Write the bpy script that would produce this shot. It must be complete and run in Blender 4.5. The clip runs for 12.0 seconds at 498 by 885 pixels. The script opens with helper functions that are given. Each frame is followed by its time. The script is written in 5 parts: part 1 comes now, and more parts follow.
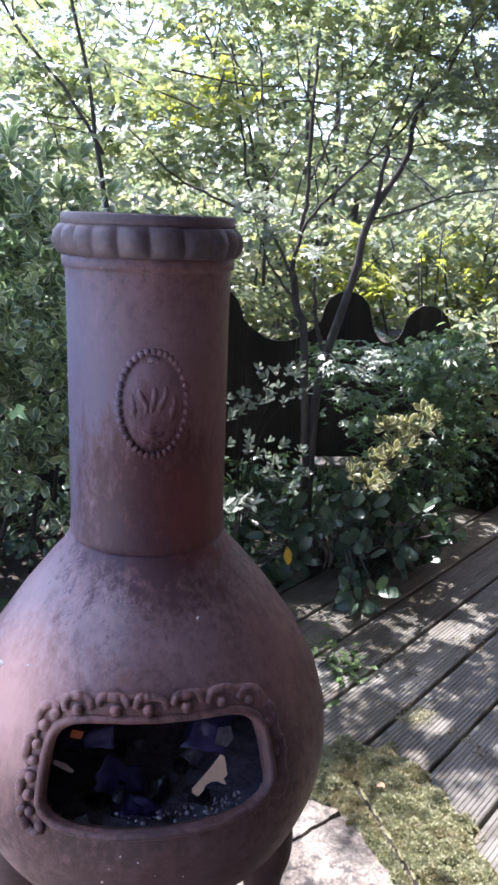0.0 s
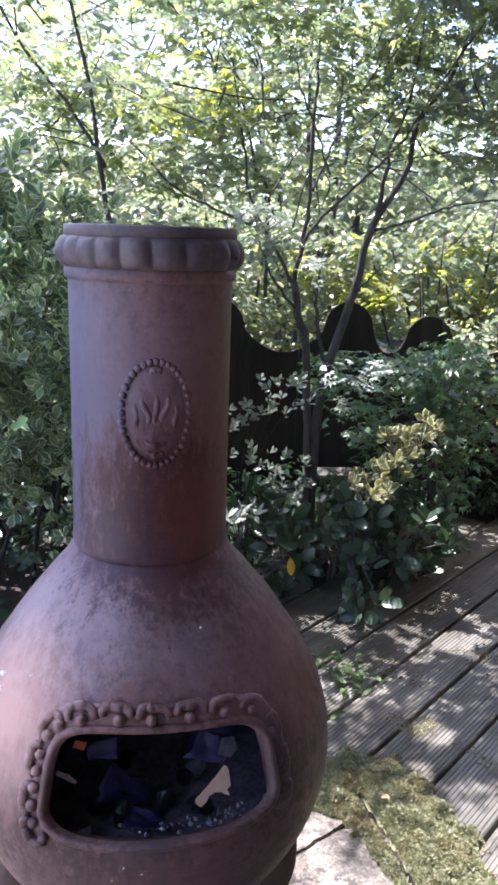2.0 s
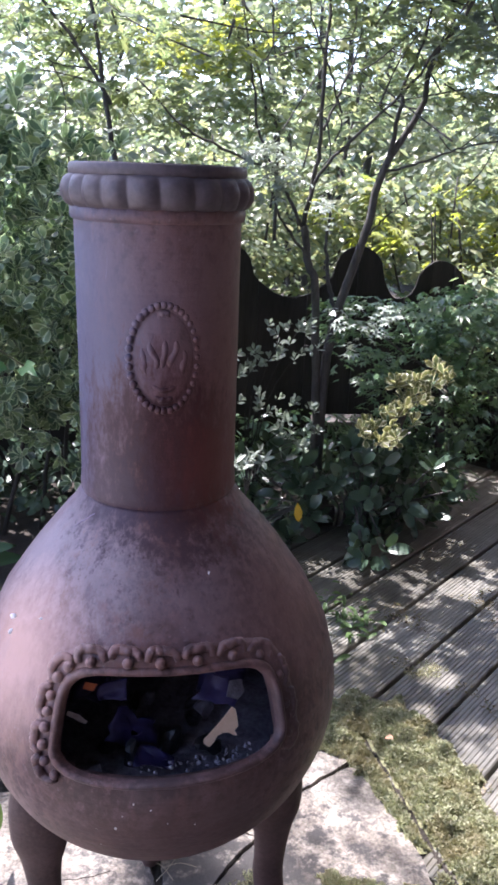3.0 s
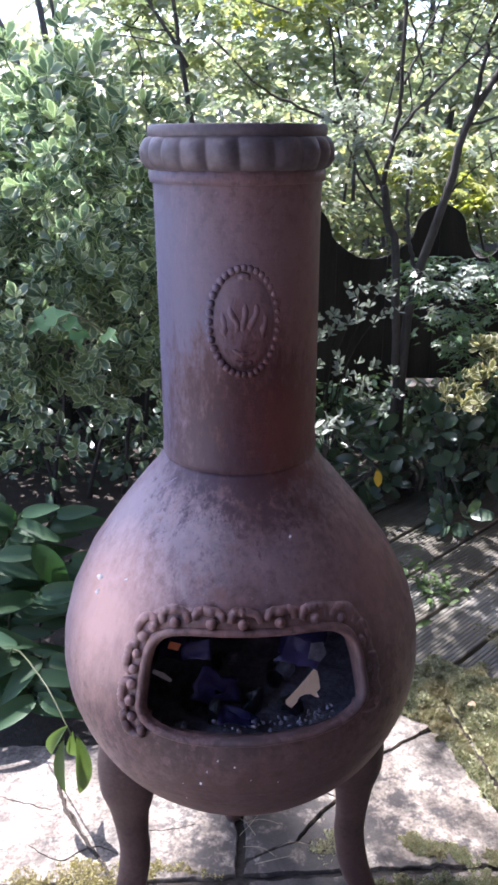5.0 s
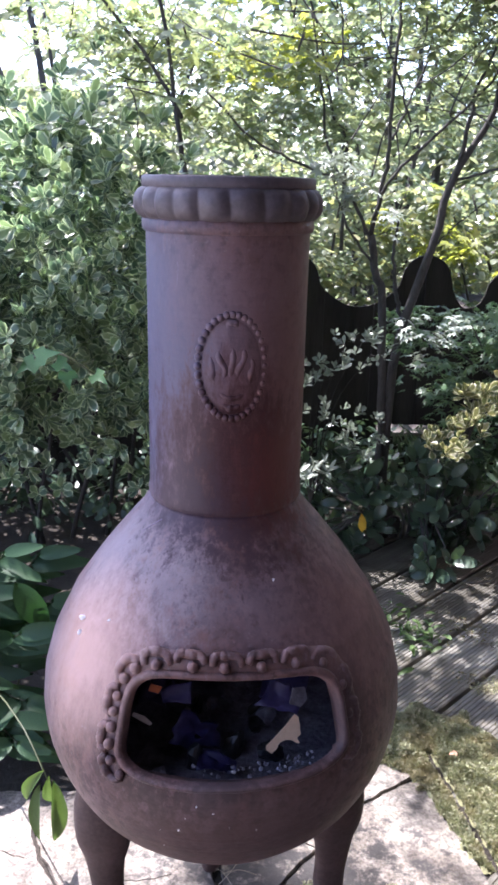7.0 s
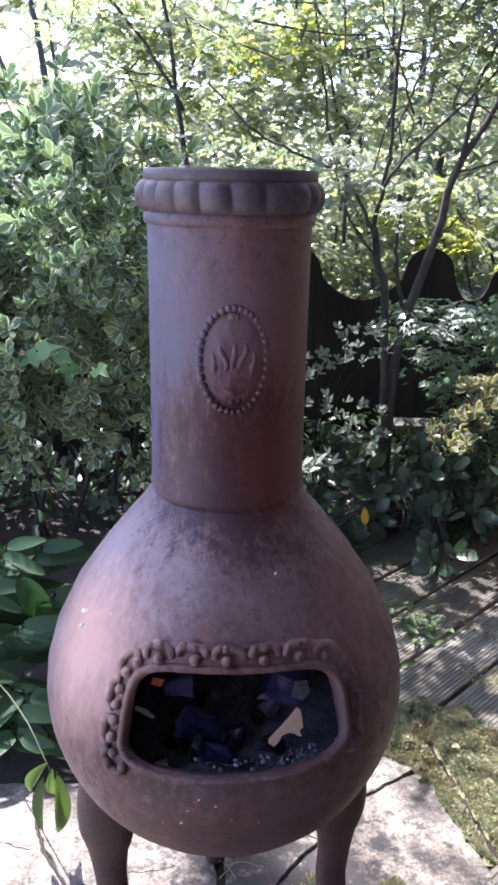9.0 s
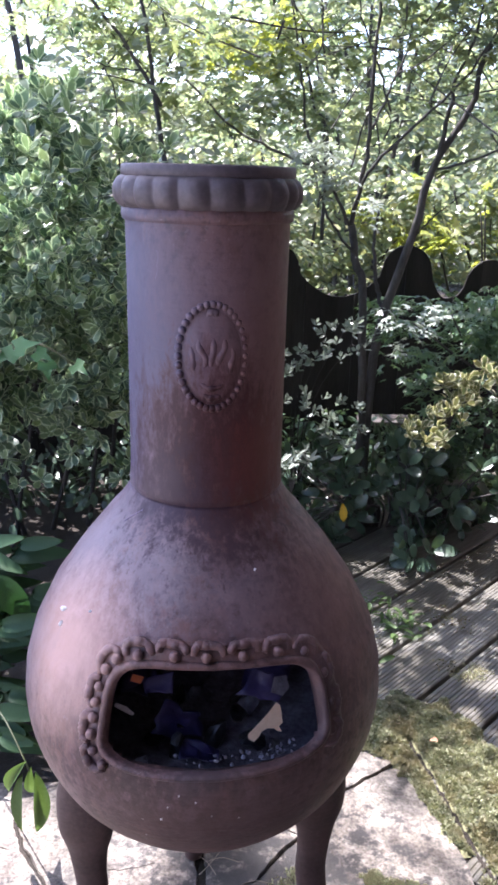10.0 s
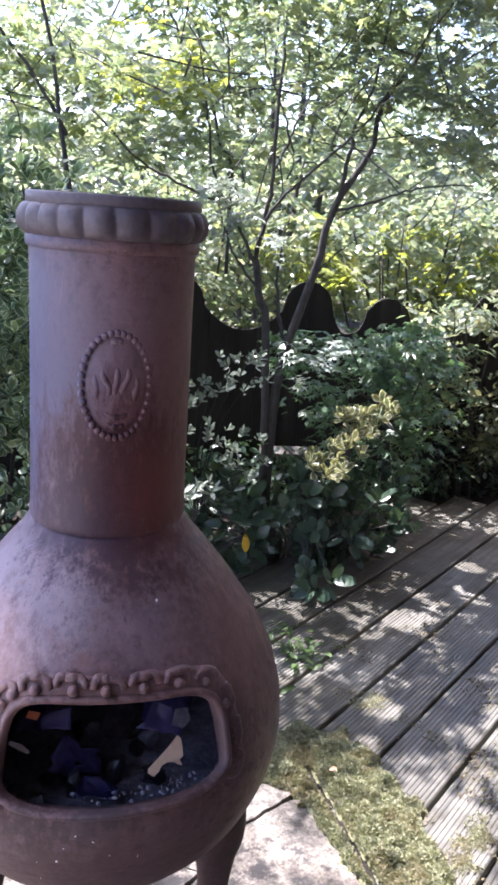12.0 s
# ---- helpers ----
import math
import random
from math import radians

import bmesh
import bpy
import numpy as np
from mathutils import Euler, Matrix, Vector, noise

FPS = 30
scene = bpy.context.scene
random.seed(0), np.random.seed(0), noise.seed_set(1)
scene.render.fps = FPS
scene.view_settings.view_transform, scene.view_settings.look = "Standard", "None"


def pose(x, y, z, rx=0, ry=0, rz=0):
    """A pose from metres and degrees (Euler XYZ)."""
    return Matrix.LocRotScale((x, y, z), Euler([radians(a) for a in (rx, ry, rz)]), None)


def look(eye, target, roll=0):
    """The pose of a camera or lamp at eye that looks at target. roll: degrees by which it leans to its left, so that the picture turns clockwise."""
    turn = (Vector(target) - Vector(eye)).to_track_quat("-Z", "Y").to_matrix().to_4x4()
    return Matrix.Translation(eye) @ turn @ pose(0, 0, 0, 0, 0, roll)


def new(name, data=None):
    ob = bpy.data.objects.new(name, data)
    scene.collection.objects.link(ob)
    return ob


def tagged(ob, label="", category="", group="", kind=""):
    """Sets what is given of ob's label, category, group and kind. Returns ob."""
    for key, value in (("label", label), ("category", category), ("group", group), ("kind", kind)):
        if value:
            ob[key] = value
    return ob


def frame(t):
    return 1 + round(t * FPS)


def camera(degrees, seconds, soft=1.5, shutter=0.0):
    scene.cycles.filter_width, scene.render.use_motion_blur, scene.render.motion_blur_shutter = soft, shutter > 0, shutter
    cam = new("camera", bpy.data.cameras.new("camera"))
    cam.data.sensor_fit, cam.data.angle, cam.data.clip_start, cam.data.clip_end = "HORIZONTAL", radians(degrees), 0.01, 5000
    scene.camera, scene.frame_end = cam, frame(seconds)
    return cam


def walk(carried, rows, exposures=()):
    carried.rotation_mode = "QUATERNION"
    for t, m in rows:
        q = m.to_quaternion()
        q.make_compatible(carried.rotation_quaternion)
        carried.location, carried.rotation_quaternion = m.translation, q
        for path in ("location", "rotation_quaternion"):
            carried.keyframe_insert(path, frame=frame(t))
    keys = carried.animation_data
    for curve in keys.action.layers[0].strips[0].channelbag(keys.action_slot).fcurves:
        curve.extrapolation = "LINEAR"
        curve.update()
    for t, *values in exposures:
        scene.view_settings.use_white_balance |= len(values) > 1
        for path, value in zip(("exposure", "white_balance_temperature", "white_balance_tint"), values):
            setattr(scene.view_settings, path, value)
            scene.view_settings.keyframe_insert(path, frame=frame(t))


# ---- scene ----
cam = camera(34.3, 12.0, soft=3.1)
walk(cam, [
    (0.0, pose(0.0006, -0.8771, 1.1147, 74.75, -2.04, -6.79)),
    (0.5, pose(0.0004, -0.8807, 1.1141, 75.62, -1.79, -6.52)),
    (1.0, pose(0.0026, -0.8794, 1.1137, 75.45, -1.55, -7.12)),
    (1.5, pose(0.0000, -0.8803, 1.1135, 75.69, -2.03, -6.34)),
    (2.0, pose(0.0007, -0.8798, 1.1133, 75.56, -1.78, -6.67)),
    (2.5, pose(0.0003, -0.8790, 1.1129, 75.28, -1.73, -6.37)),
    (3.0, pose(0.0001, -0.8718, 1.1103, 71.75, -1.90, -6.09)),
    (3.5, pose(0.0007, -0.8647, 1.1066, 66.98, 0.26, -1.01)),
    (3.7, pose(0.0011, -0.8613, 1.1070, 66.21, 0.39, -0.92)),
    (5.3, pose(-0.0034, -0.8710, 1.1070, 69.58, 0.06, -1.09)),
    (5.5, pose(-0.0014, -0.8715, 1.1079, 69.57, -0.18, -1.31)),
    (6.0, pose(-0.0017, -0.8728, 1.1091, 69.67, -0.27, -1.21)),
    (6.5, pose(-0.0014, -0.8754, 1.1111, 71.17, -0.27, -1.45)),
    (7.0, pose(-0.0030, -0.8789, 1.1109, 72.31, -1.18, -1.57)),
    (9.0, pose(-0.0021, -0.8779, 1.1112, 71.82, -1.06, -1.40)),
    (9.5, pose(-0.0012, -0.8776, 1.1103, 71.75, -1.17, -2.27)),
    (10.0, pose(-0.0026, -0.8790, 1.1106, 71.65, -1.38, -2.90)),
    (10.5, pose(-0.0024, -0.8799, 1.1105, 72.67, -1.94, -4.99)),
    (11.0, pose(0.0010, -0.8778, 1.1101, 72.60, -3.13, -8.69)),
    (11.5, pose(-0.0017, -0.8822, 1.1112, 74.21, -3.70, -10.28)),
    (12.0, pose(-0.0035, -0.8836, 1.1106, 74.16, -3.88, -9.33)),
], exposures=[(0.0, 2.25, 5850, 25), (3.0, 2.25, 5850, 25), (6.0, 2.32, 5850, 25), (10.0, 2.32, 5850, 25), (12.0, 2.40, 5850, 25)])

# ---- world and sun ----
SUN_FROM = Vector((-0.36, 0.42, 1.25)).normalized()
world = bpy.data.worlds.new("world")
scene.world = world
world.use_nodes = True
wn = world.node_tree.nodes
wl = world.node_tree.links
sky = wn.new("ShaderNodeTexSky")
sky.sky_type = "NISHITA"
sky.sun_disc = False
sky.sun_elevation = math.asin(SUN_FROM.z)
sky.sun_rotation = math.atan2(SUN_FROM.x, SUN_FROM.y)
sky.dust_density = 2.0
wl.new(sky.outputs[0], wn["Background"].inputs[0])
wn["Background"].inputs[1].default_value = 0.15
sun = new("sun", bpy.data.lights.new("sun", "SUN"))
sun.data.energy = 4.2
sun.data.angle = radians(0.5)
sun.data.color = (1.0, 0.94, 0.84)
sun.matrix_world = look(SUN_FROM * 10, (0, 0, 0))


# ---- materials ----
def nodes_of(name):
    m = bpy.data.materials.new(name)
    m.use_nodes = True
    return m, m.node_tree.nodes, m.node_tree.links, m.node_tree.nodes["Principled BSDF"]


def noise_tex(n, l, scale, detail=4.0, rough=0.55, stretch=(1, 1, 1), turn=0.0):
    tc = n.new("ShaderNodeTexCoord")
    mp = n.new("ShaderNodeMapping")
    mp.inputs["Scale"].default_value = stretch
    t = n.new("ShaderNodeTexNoise")
    t.inputs["Scale"].default_value = scale
    t.inputs["Detail"].default_value = detail
    t.inputs["Roughness"].default_value = rough
    if turn:
        first = n.new("ShaderNodeMapping")
        first.inputs["Rotation"].default_value = (0, 0, turn)
        l.new(tc.outputs["Object"], first.inputs[0])
        l.new(first.outputs[0], mp.inputs[0])
    else:
        l.new(tc.outputs["Object"], mp.inputs[0])
    l.new(mp.outputs[0], t.inputs["Vector"])
    return t.outputs[0]


def ramp(n, l, fac, stops):
    r = n.new("ShaderNodeValToRGB")
    while len(r.color_ramp.elements) < len(stops):
        r.color_ramp.elements.new(0.5)
    for e, (p, c) in zip(r.color_ramp.elements, stops):
        e.position = p
        e.color = (*c, 1)
    l.new(fac, r.inputs[0])
    return r.outputs[0]


def mixed(n, l, fac, a, b, kind="MIX"):
    m = n.new("ShaderNodeMix")
    m.data_type = "RGBA"
    m.blend_type = kind
    for sock, v in ((m.inputs[0], fac), (m.inputs[6], a), (m.inputs[7], b)):
        if hasattr(v, "links"):
            l.new(v, sock)
        elif isinstance(v, tuple):
            sock.default_value = (*v, 1)
        else:
            sock.default_value = v
    return m.outputs[2]


def bumped(n, l, bsdf, height, strength, distance):
    b = n.new("ShaderNodeBump")
    b.inputs["Strength"].default_value = strength
    b.inputs["Distance"].default_value = distance
    l.new(height, b.inputs["Height"])
    l.new(b.outputs[0], bsdf.inputs["Normal"])


def mat_rough(name, dark, light, rough=0.8, scale=30.0, bump=0.4, dist=0.003, stretch=(1, 1, 1), fine=180.0, per_piece=0.0, spec=0.5):
    """Two colours by a coarse and a fine noise, with relief."""
    m, n, l, b = nodes_of(name)
    coarse = noise_tex(n, l, scale, 6, 0.6, stretch)
    small = noise_tex(n, l, fine, 3, 0.6, stretch)
    both = mixed(n, l, 0.4, coarse, small)
    col = ramp(n, l, both, [(0.32, dark), (0.68, light)])
    if per_piece:
        oi = n.new("ShaderNodeObjectInfo")
        v = ramp(n, l, oi.outputs["Random"], [(0, (1 - per_piece,) * 3), (1, (1, 1, 1))])
        col = mixed(n, l, 1.0, col, v, "MULTIPLY")
    l.new(col, b.inputs["Base Color"])
    b.inputs["Roughness"].default_value = rough
    b.inputs["Specular IOR Level"].default_value = spec
    bumped(n, l, b, both, bump, dist)
    return m


def mat_leaf(name, tones, rough=0.4, translucent=0.35, glow=None, spec=0.5, margin=None, withered=None):
    """Leaf tissue: each leaf its own tone, light shines through it."""
    m, n, l, b = nodes_of(name)
    geo = n.new("ShaderNodeNewGeometry")
    col = ramp(n, l, geo.outputs["Random Per Island"], [(i / max(1, len(tones) - 1), c) for i, c in enumerate(tones)])
    blot = noise_tex(n, l, 55, 3)
    col = mixed(n, l, 1.0, col, ramp(n, l, blot, [(0.3, (0.72, 0.72, 0.72)), (0.7, (1, 1, 1))]), "MULTIPLY")
    if withered:
        dry = noise_tex(n, l, 13, 4, 0.6)
        col = mixed(n, l, ramp(n, l, dry, [(0.48, (0, 0, 0)), (0.62, (0.75, 0.75, 0.75))]), col, withered)
    if margin:
        at = n.new("ShaderNodeAttribute")
        at.attribute_name = "edge"
        edge = ramp(n, l, at.outputs["Fac"], [(0.60, (0, 0, 0)), (0.90, (1, 1, 1))])
        col = mixed(n, l, edge, col, margin)
    l.new(col, b.inputs["Base Color"])
    b.inputs["Roughness"].default_value = rough
    b.inputs["Specular IOR Level"].default_value = spec
    tr = n.new("ShaderNodeBsdfTranslucent")
    lit = mixed(n, l, 1.0, col, glow or (1.5, 1.6, 0.8), "MULTIPLY")
    l.new(lit, tr.inputs["Color"])
    mx = n.new("ShaderNodeMixShader")
    mx.inputs[0].default_value = translucent
    l.new(b.outputs[0], mx.inputs[1])
    l.new(tr.outputs[0], mx.inputs[2])
    l.new(mx.outputs[0], n["Material Output"].inputs["Surface"])
    return m


def mat_clay():
    """Brown-red painted clay, weathered: dark runs, chalky grey-lilac bloom, pits and pale specks; sheen and side light
    painted in.
    """
    m, n, l, b = nodes_of("weathered_brown_clay")
    coarse = noise_tex(n, l, 8, 5, 0.6)
    streak = noise_tex(n, l, 34, 6, 0.65, (1, 1, 0.13))
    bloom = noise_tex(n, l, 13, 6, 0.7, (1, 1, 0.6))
    fine = noise_tex(n, l, 210, 4, 0.65)
    pits = noise_tex(n, l, 95, 3, 0.6)
    col = ramp(n, l, coarse, [(0.3, (0.122, 0.061, 0.053)), (0.55, (0.145, 0.079, 0.071)), (0.75, (0.168, 0.103, 0.098))])
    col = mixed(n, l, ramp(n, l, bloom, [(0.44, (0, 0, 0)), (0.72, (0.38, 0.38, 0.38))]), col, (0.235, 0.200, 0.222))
    col = mixed(n, l, 0.50, col, ramp(n, l, streak, [(0.38, (0.42, 0.37, 0.36)), (0.60, (1, 1, 1))]), "MULTIPLY")
    col = mixed(n, l, 0.85, col, ramp(n, l, pits, [(0.36, (0.45, 0.42, 0.42)), (0.50, (1.08, 1.08, 1.08))]), "MULTIPLY")
    mottle = noise_tex(n, l, 38, 5, 0.7, (1, 1, 0.55))
    col = mixed(n, l, 1.0, col, ramp(n, l, mottle, [(0.36, (0.78, 0.75, 0.75)), (0.50, (1, 1, 1)), (0.66, (1.15, 1.14, 1.15))]), "MULTIPLY")
    col = mixed(n, l, ramp(n, l, fine, [(0.60, (0, 0, 0)), (0.75, (0.6, 0.6, 0.6))]), col, (0.25, 0.210, 0.215))
    where = noise_tex(n, l, 5.5, 3, 0.5, (1, 1, 0.7))
    spots = noise_tex(n, l, 62, 5, 0.7, (1, 1, 0.6))
    stain = mixed(n, l, 1.0, ramp(n, l, where, [(0.46, (0, 0, 0)), (0.58, (1, 1, 1))]), ramp(n, l, spots, [(0.46, (0, 0, 0)), (0.58, (0.75, 0.75, 0.75))]), "MULTIPLY")
    col = mixed(n, l, stain, col, (0.055, 0.031, 0.031))
    # chalky bloom on the shoulder, rubbed red clay and smoke stains on the lower neck, darker round the mouth and on
    # the lower belly; painted sheen and side light
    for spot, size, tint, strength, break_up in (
            # lilac sky sheen put into the colour of the neck's left side
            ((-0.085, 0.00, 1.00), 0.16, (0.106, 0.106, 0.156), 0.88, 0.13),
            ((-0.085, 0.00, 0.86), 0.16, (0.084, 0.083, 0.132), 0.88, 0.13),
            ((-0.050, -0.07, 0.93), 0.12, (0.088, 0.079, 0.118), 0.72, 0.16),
            # the same painted sheen on the shoulder's left edge
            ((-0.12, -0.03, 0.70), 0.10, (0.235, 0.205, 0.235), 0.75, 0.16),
            # neck's right side tinted lighter and redder, as side light would show it
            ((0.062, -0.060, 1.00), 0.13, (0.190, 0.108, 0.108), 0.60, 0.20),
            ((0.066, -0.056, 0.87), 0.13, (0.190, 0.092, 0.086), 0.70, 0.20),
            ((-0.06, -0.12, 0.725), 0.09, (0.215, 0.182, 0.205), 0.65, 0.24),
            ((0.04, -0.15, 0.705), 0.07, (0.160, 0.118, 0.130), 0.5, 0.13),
            # painted pink highlight on the belly's upper left
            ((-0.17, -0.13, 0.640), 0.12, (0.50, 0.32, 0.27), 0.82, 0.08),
            # sky sheen painted in lilac along the belly's left edge
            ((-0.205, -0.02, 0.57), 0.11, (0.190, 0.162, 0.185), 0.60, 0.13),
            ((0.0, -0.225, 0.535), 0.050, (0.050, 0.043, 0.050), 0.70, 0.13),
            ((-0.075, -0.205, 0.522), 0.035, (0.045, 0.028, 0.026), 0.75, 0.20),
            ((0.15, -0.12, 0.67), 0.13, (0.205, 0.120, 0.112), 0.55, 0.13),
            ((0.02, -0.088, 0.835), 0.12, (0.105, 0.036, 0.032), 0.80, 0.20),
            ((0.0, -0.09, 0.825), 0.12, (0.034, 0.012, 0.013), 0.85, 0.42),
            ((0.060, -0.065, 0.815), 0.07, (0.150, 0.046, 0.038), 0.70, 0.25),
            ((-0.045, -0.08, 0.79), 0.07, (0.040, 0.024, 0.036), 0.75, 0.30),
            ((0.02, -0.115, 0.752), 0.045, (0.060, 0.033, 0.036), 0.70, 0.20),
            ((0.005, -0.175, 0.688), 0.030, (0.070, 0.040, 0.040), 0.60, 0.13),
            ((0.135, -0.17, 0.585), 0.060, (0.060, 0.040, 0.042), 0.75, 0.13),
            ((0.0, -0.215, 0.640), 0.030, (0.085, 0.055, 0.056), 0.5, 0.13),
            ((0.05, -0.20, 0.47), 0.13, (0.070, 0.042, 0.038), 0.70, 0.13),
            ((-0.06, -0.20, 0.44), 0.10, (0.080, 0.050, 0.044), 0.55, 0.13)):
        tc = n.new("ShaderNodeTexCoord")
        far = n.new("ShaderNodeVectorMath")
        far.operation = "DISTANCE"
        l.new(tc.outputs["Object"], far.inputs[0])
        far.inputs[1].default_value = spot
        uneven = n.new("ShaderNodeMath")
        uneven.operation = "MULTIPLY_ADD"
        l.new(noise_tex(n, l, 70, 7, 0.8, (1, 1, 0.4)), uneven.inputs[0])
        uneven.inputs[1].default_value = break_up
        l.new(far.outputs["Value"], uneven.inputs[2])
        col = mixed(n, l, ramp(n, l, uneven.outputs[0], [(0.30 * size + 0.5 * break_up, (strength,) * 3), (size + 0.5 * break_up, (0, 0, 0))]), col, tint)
    turned = noise_tex(n, l, 7, 3, 0.6, (0.5, 0.5, 14))
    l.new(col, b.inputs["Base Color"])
    l.new(ramp(n, l, bloom, [(0.3, (0.40, 0.40, 0.40)), (0.7, (0.58, 0.58, 0.58))]), b.inputs["Roughness"])
    b.inputs["Specular IOR Level"].default_value = 0.28
    bumped(n, l, b, mixed(n, l, 0.3, mixed(n, l, 0.5, mixed(n, l, 0.5, streak, fine), pits), turned), 0.65, 0.0026)
    return m


CLAY = mat_clay()
LEG_CLAY = mat_rough("dark_brown_clay", (0.042, 0.026, 0.023), (0.095, 0.060, 0.054), 0.55, 24, 0.5, spec=0.3)
# bowl lining and cracks; its pale lilac puts the haze inside the mouth into colour
LILAC_CLAY = mat_rough("lilac_haze_clay", (0.10, 0.078, 0.125), (0.34, 0.27, 0.42), 0.55, 25, 0.5)
ASH = mat_rough("grey_ash", (0.035, 0.032, 0.042), (0.20, 0.19, 0.225), 0.9, 60, 0.8, 0.004)
SOOTED = mat_rough("smoke_darkened_clay", (0.044, 0.033, 0.036), (0.104, 0.080, 0.088), 0.55, 30, 0.4)
CHAR = mat_rough("charred_wood", (0.003, 0.003, 0.004), (0.012, 0.012, 0.016), 0.4, 40, 0.8, 0.004)
STRAW = mat_rough("dry_straw", (0.20, 0.17, 0.12), (0.34, 0.30, 0.22), 0.7, 60, 0.2)
SPECK_WHITE = mat_rough("white_glint_speck", (0.66, 0.64, 0.64), (0.80, 0.78, 0.78), 0.3, 60, 0.2)
FLECK = mat_rough("pale_fleck", (0.22, 0.20, 0.20), (0.36, 0.34, 0.34), 0.4, 60, 0.2)
PAPER = mat_rough("cream_paper", (0.52, 0.35, 0.22), (0.66, 0.48, 0.33), 0.8, 20, 0.2)
ORANGE = mat_rough("orange_scrap", (0.30, 0.06, 0.02), (0.42, 0.12, 0.04), 0.7, 30, 0.2)
BLUE = mat_rough("dark_blue_sheet", (0.010, 0.008, 0.030), (0.026, 0.020, 0.070), 0.5, 20, 0.3, spec=0.25)
SOIL = mat_rough("dark_soil", (0.012, 0.010, 0.008), (0.05, 0.04, 0.03), 0.95, 14, 0.9, 0.02)
SOIL_PALE = mat_rough("gritty_joint", (0.008, 0.007, 0.006), (0.032, 0.028, 0.023), 0.95, 60, 1.0, 0.006)
MOSS_BED = mat_rough("moss_bed", (0.10, 0.10, 0.05), (0.34, 0.34, 0.18), 0.95, 40, 1.0, 0.008)
BARK = mat_rough("grey_brown_bark", (0.03, 0.027, 0.025), (0.09, 0.083, 0.077), 0.85, 40, 0.6, 0.003, (1, 1, 0.3))
BARK_MAPLE = mat_rough("grey_maple_bark", (0.030, 0.028, 0.026), (0.095, 0.088, 0.082), 0.85, 40, 0.6, 0.003, (1, 1, 0.3))
# darker copy of the bark with shade put into it, for hedge and sprig stems
BARK_SHADED = mat_rough("shaded_bark", (0.008, 0.007, 0.006), (0.028, 0.025, 0.022), 0.85, 40, 0.6, 0.003, (1, 1, 0.3))
STALK = mat_rough("green_brown_stalk", (0.030, 0.040, 0.018), (0.065, 0.078, 0.032), 0.6, 30, 0.3)
FENCE_WOOD = mat_rough("dark_stained_fence_wood", (0.016, 0.014, 0.013), (0.046, 0.041, 0.038), 0.8, 22, 0.6, 0.003, (1, 1, 0.1), per_piece=0.4, spec=0.3)
PALE_WOOD = mat_rough("grey_weathered_plank", (0.10, 0.088, 0.080), (0.19, 0.17, 0.155), 0.85, 22, 0.5, 0.003, (0.1, 1, 1))
PALE_BRICK = mat_rough("pale_wall_brick", (0.26, 0.19, 0.16), (0.40, 0.31, 0.27), 0.9, 8, 0.3)
UNSEEN_BRICK = mat_rough("unseen_wall_brick", (0.15, 0.115, 0.098), (0.22, 0.175, 0.155), 0.9, 8, 0.3)


def mat_deck():
    """Silver-grey weathered softwood, damp and dirty in patches, grain along the board; plant shade painted in by the
    bed.
    """
    m, n, l, b = nodes_of("weathered_grey_decking")
    grain = noise_tex(n, l, 40, 6, 0.65, (0.06, 1, 1), -radians(43.5))
    patch = noise_tex(n, l, 5, 5, 0.6)
    film = noise_tex(n, l, 9, 7, 0.72)
    oi = n.new("ShaderNodeObjectInfo")
    col = ramp(n, l, grain, [(0.3, (0.105, 0.103, 0.085)), (0.7, (0.275, 0.270, 0.232))])
    col = mixed(n, l, 1.0, col, ramp(n, l, patch, [(0.38, (0.56, 0.54, 0.50)), (0.60, (1, 1, 1))]), "MULTIPLY")
    col = mixed(n, l, 1.0, col, ramp(n, l, oi.outputs["Random"], [(0, (0.75, 0.75, 0.75)), (1, (1, 1, 1))]), "MULTIPLY")
    col = mixed(n, l, ramp(n, l, film, [(0.52, (0, 0, 0)), (0.64, (0.7, 0.7, 0.7))]), col, (0.075, 0.064, 0.042))
    l.new(col, b.inputs["Base Color"])
    # darkens boards beside the bed: damp wood plus plant shade put into the colour
    tc = n.new("ShaderNodeTexCoord")
    far = n.new("ShaderNodeVectorMath")
    far.operation = "DISTANCE"
    l.new(tc.outputs["Object"], far.inputs[0])
    far.inputs[1].default_value = (0.62, 1.42, 0.0)
    edge = n.new("ShaderNodeMath")
    edge.operation = "MULTIPLY_ADD"
    l.new(film, edge.inputs[0])
    edge.inputs[1].default_value = 0.5
    l.new(far.outputs["Value"], edge.inputs[2])
    col = mixed(n, l, 1.0, col, ramp(n, l, edge.outputs[0], [(0.52, (0.58, 0.57, 0.54)), (0.72, (1, 1, 1))]), "MULTIPLY")
    l.new(col, b.inputs["Base Color"])
    l.new(ramp(n, l, patch, [(0.35, (0.36, 0.36, 0.36)), (0.65, (0.62, 0.62, 0.62))]), b.inputs["Roughness"])
    bumped(n, l, b, grain, 0.4, 0.002)
    return m


DECK = mat_deck()


def mat_stone():
    """Pale worn paving: pinkish grey, blotched with dark lichen, pitted."""
    m, n, l, b = nodes_of("worn_pale_paving")
    coarse = noise_tex(n, l, 11, 7, 0.65)
    blotch = noise_tex(n, l, 5.0, 8, 0.78)
    grit = noise_tex(n, l, 150, 4, 0.7)
    col = ramp(n, l, coarse, [(0.36, (0.15, 0.130, 0.105)), (0.5, (0.32, 0.284, 0.235)), (0.62, (0.48, 0.445, 0.375))])
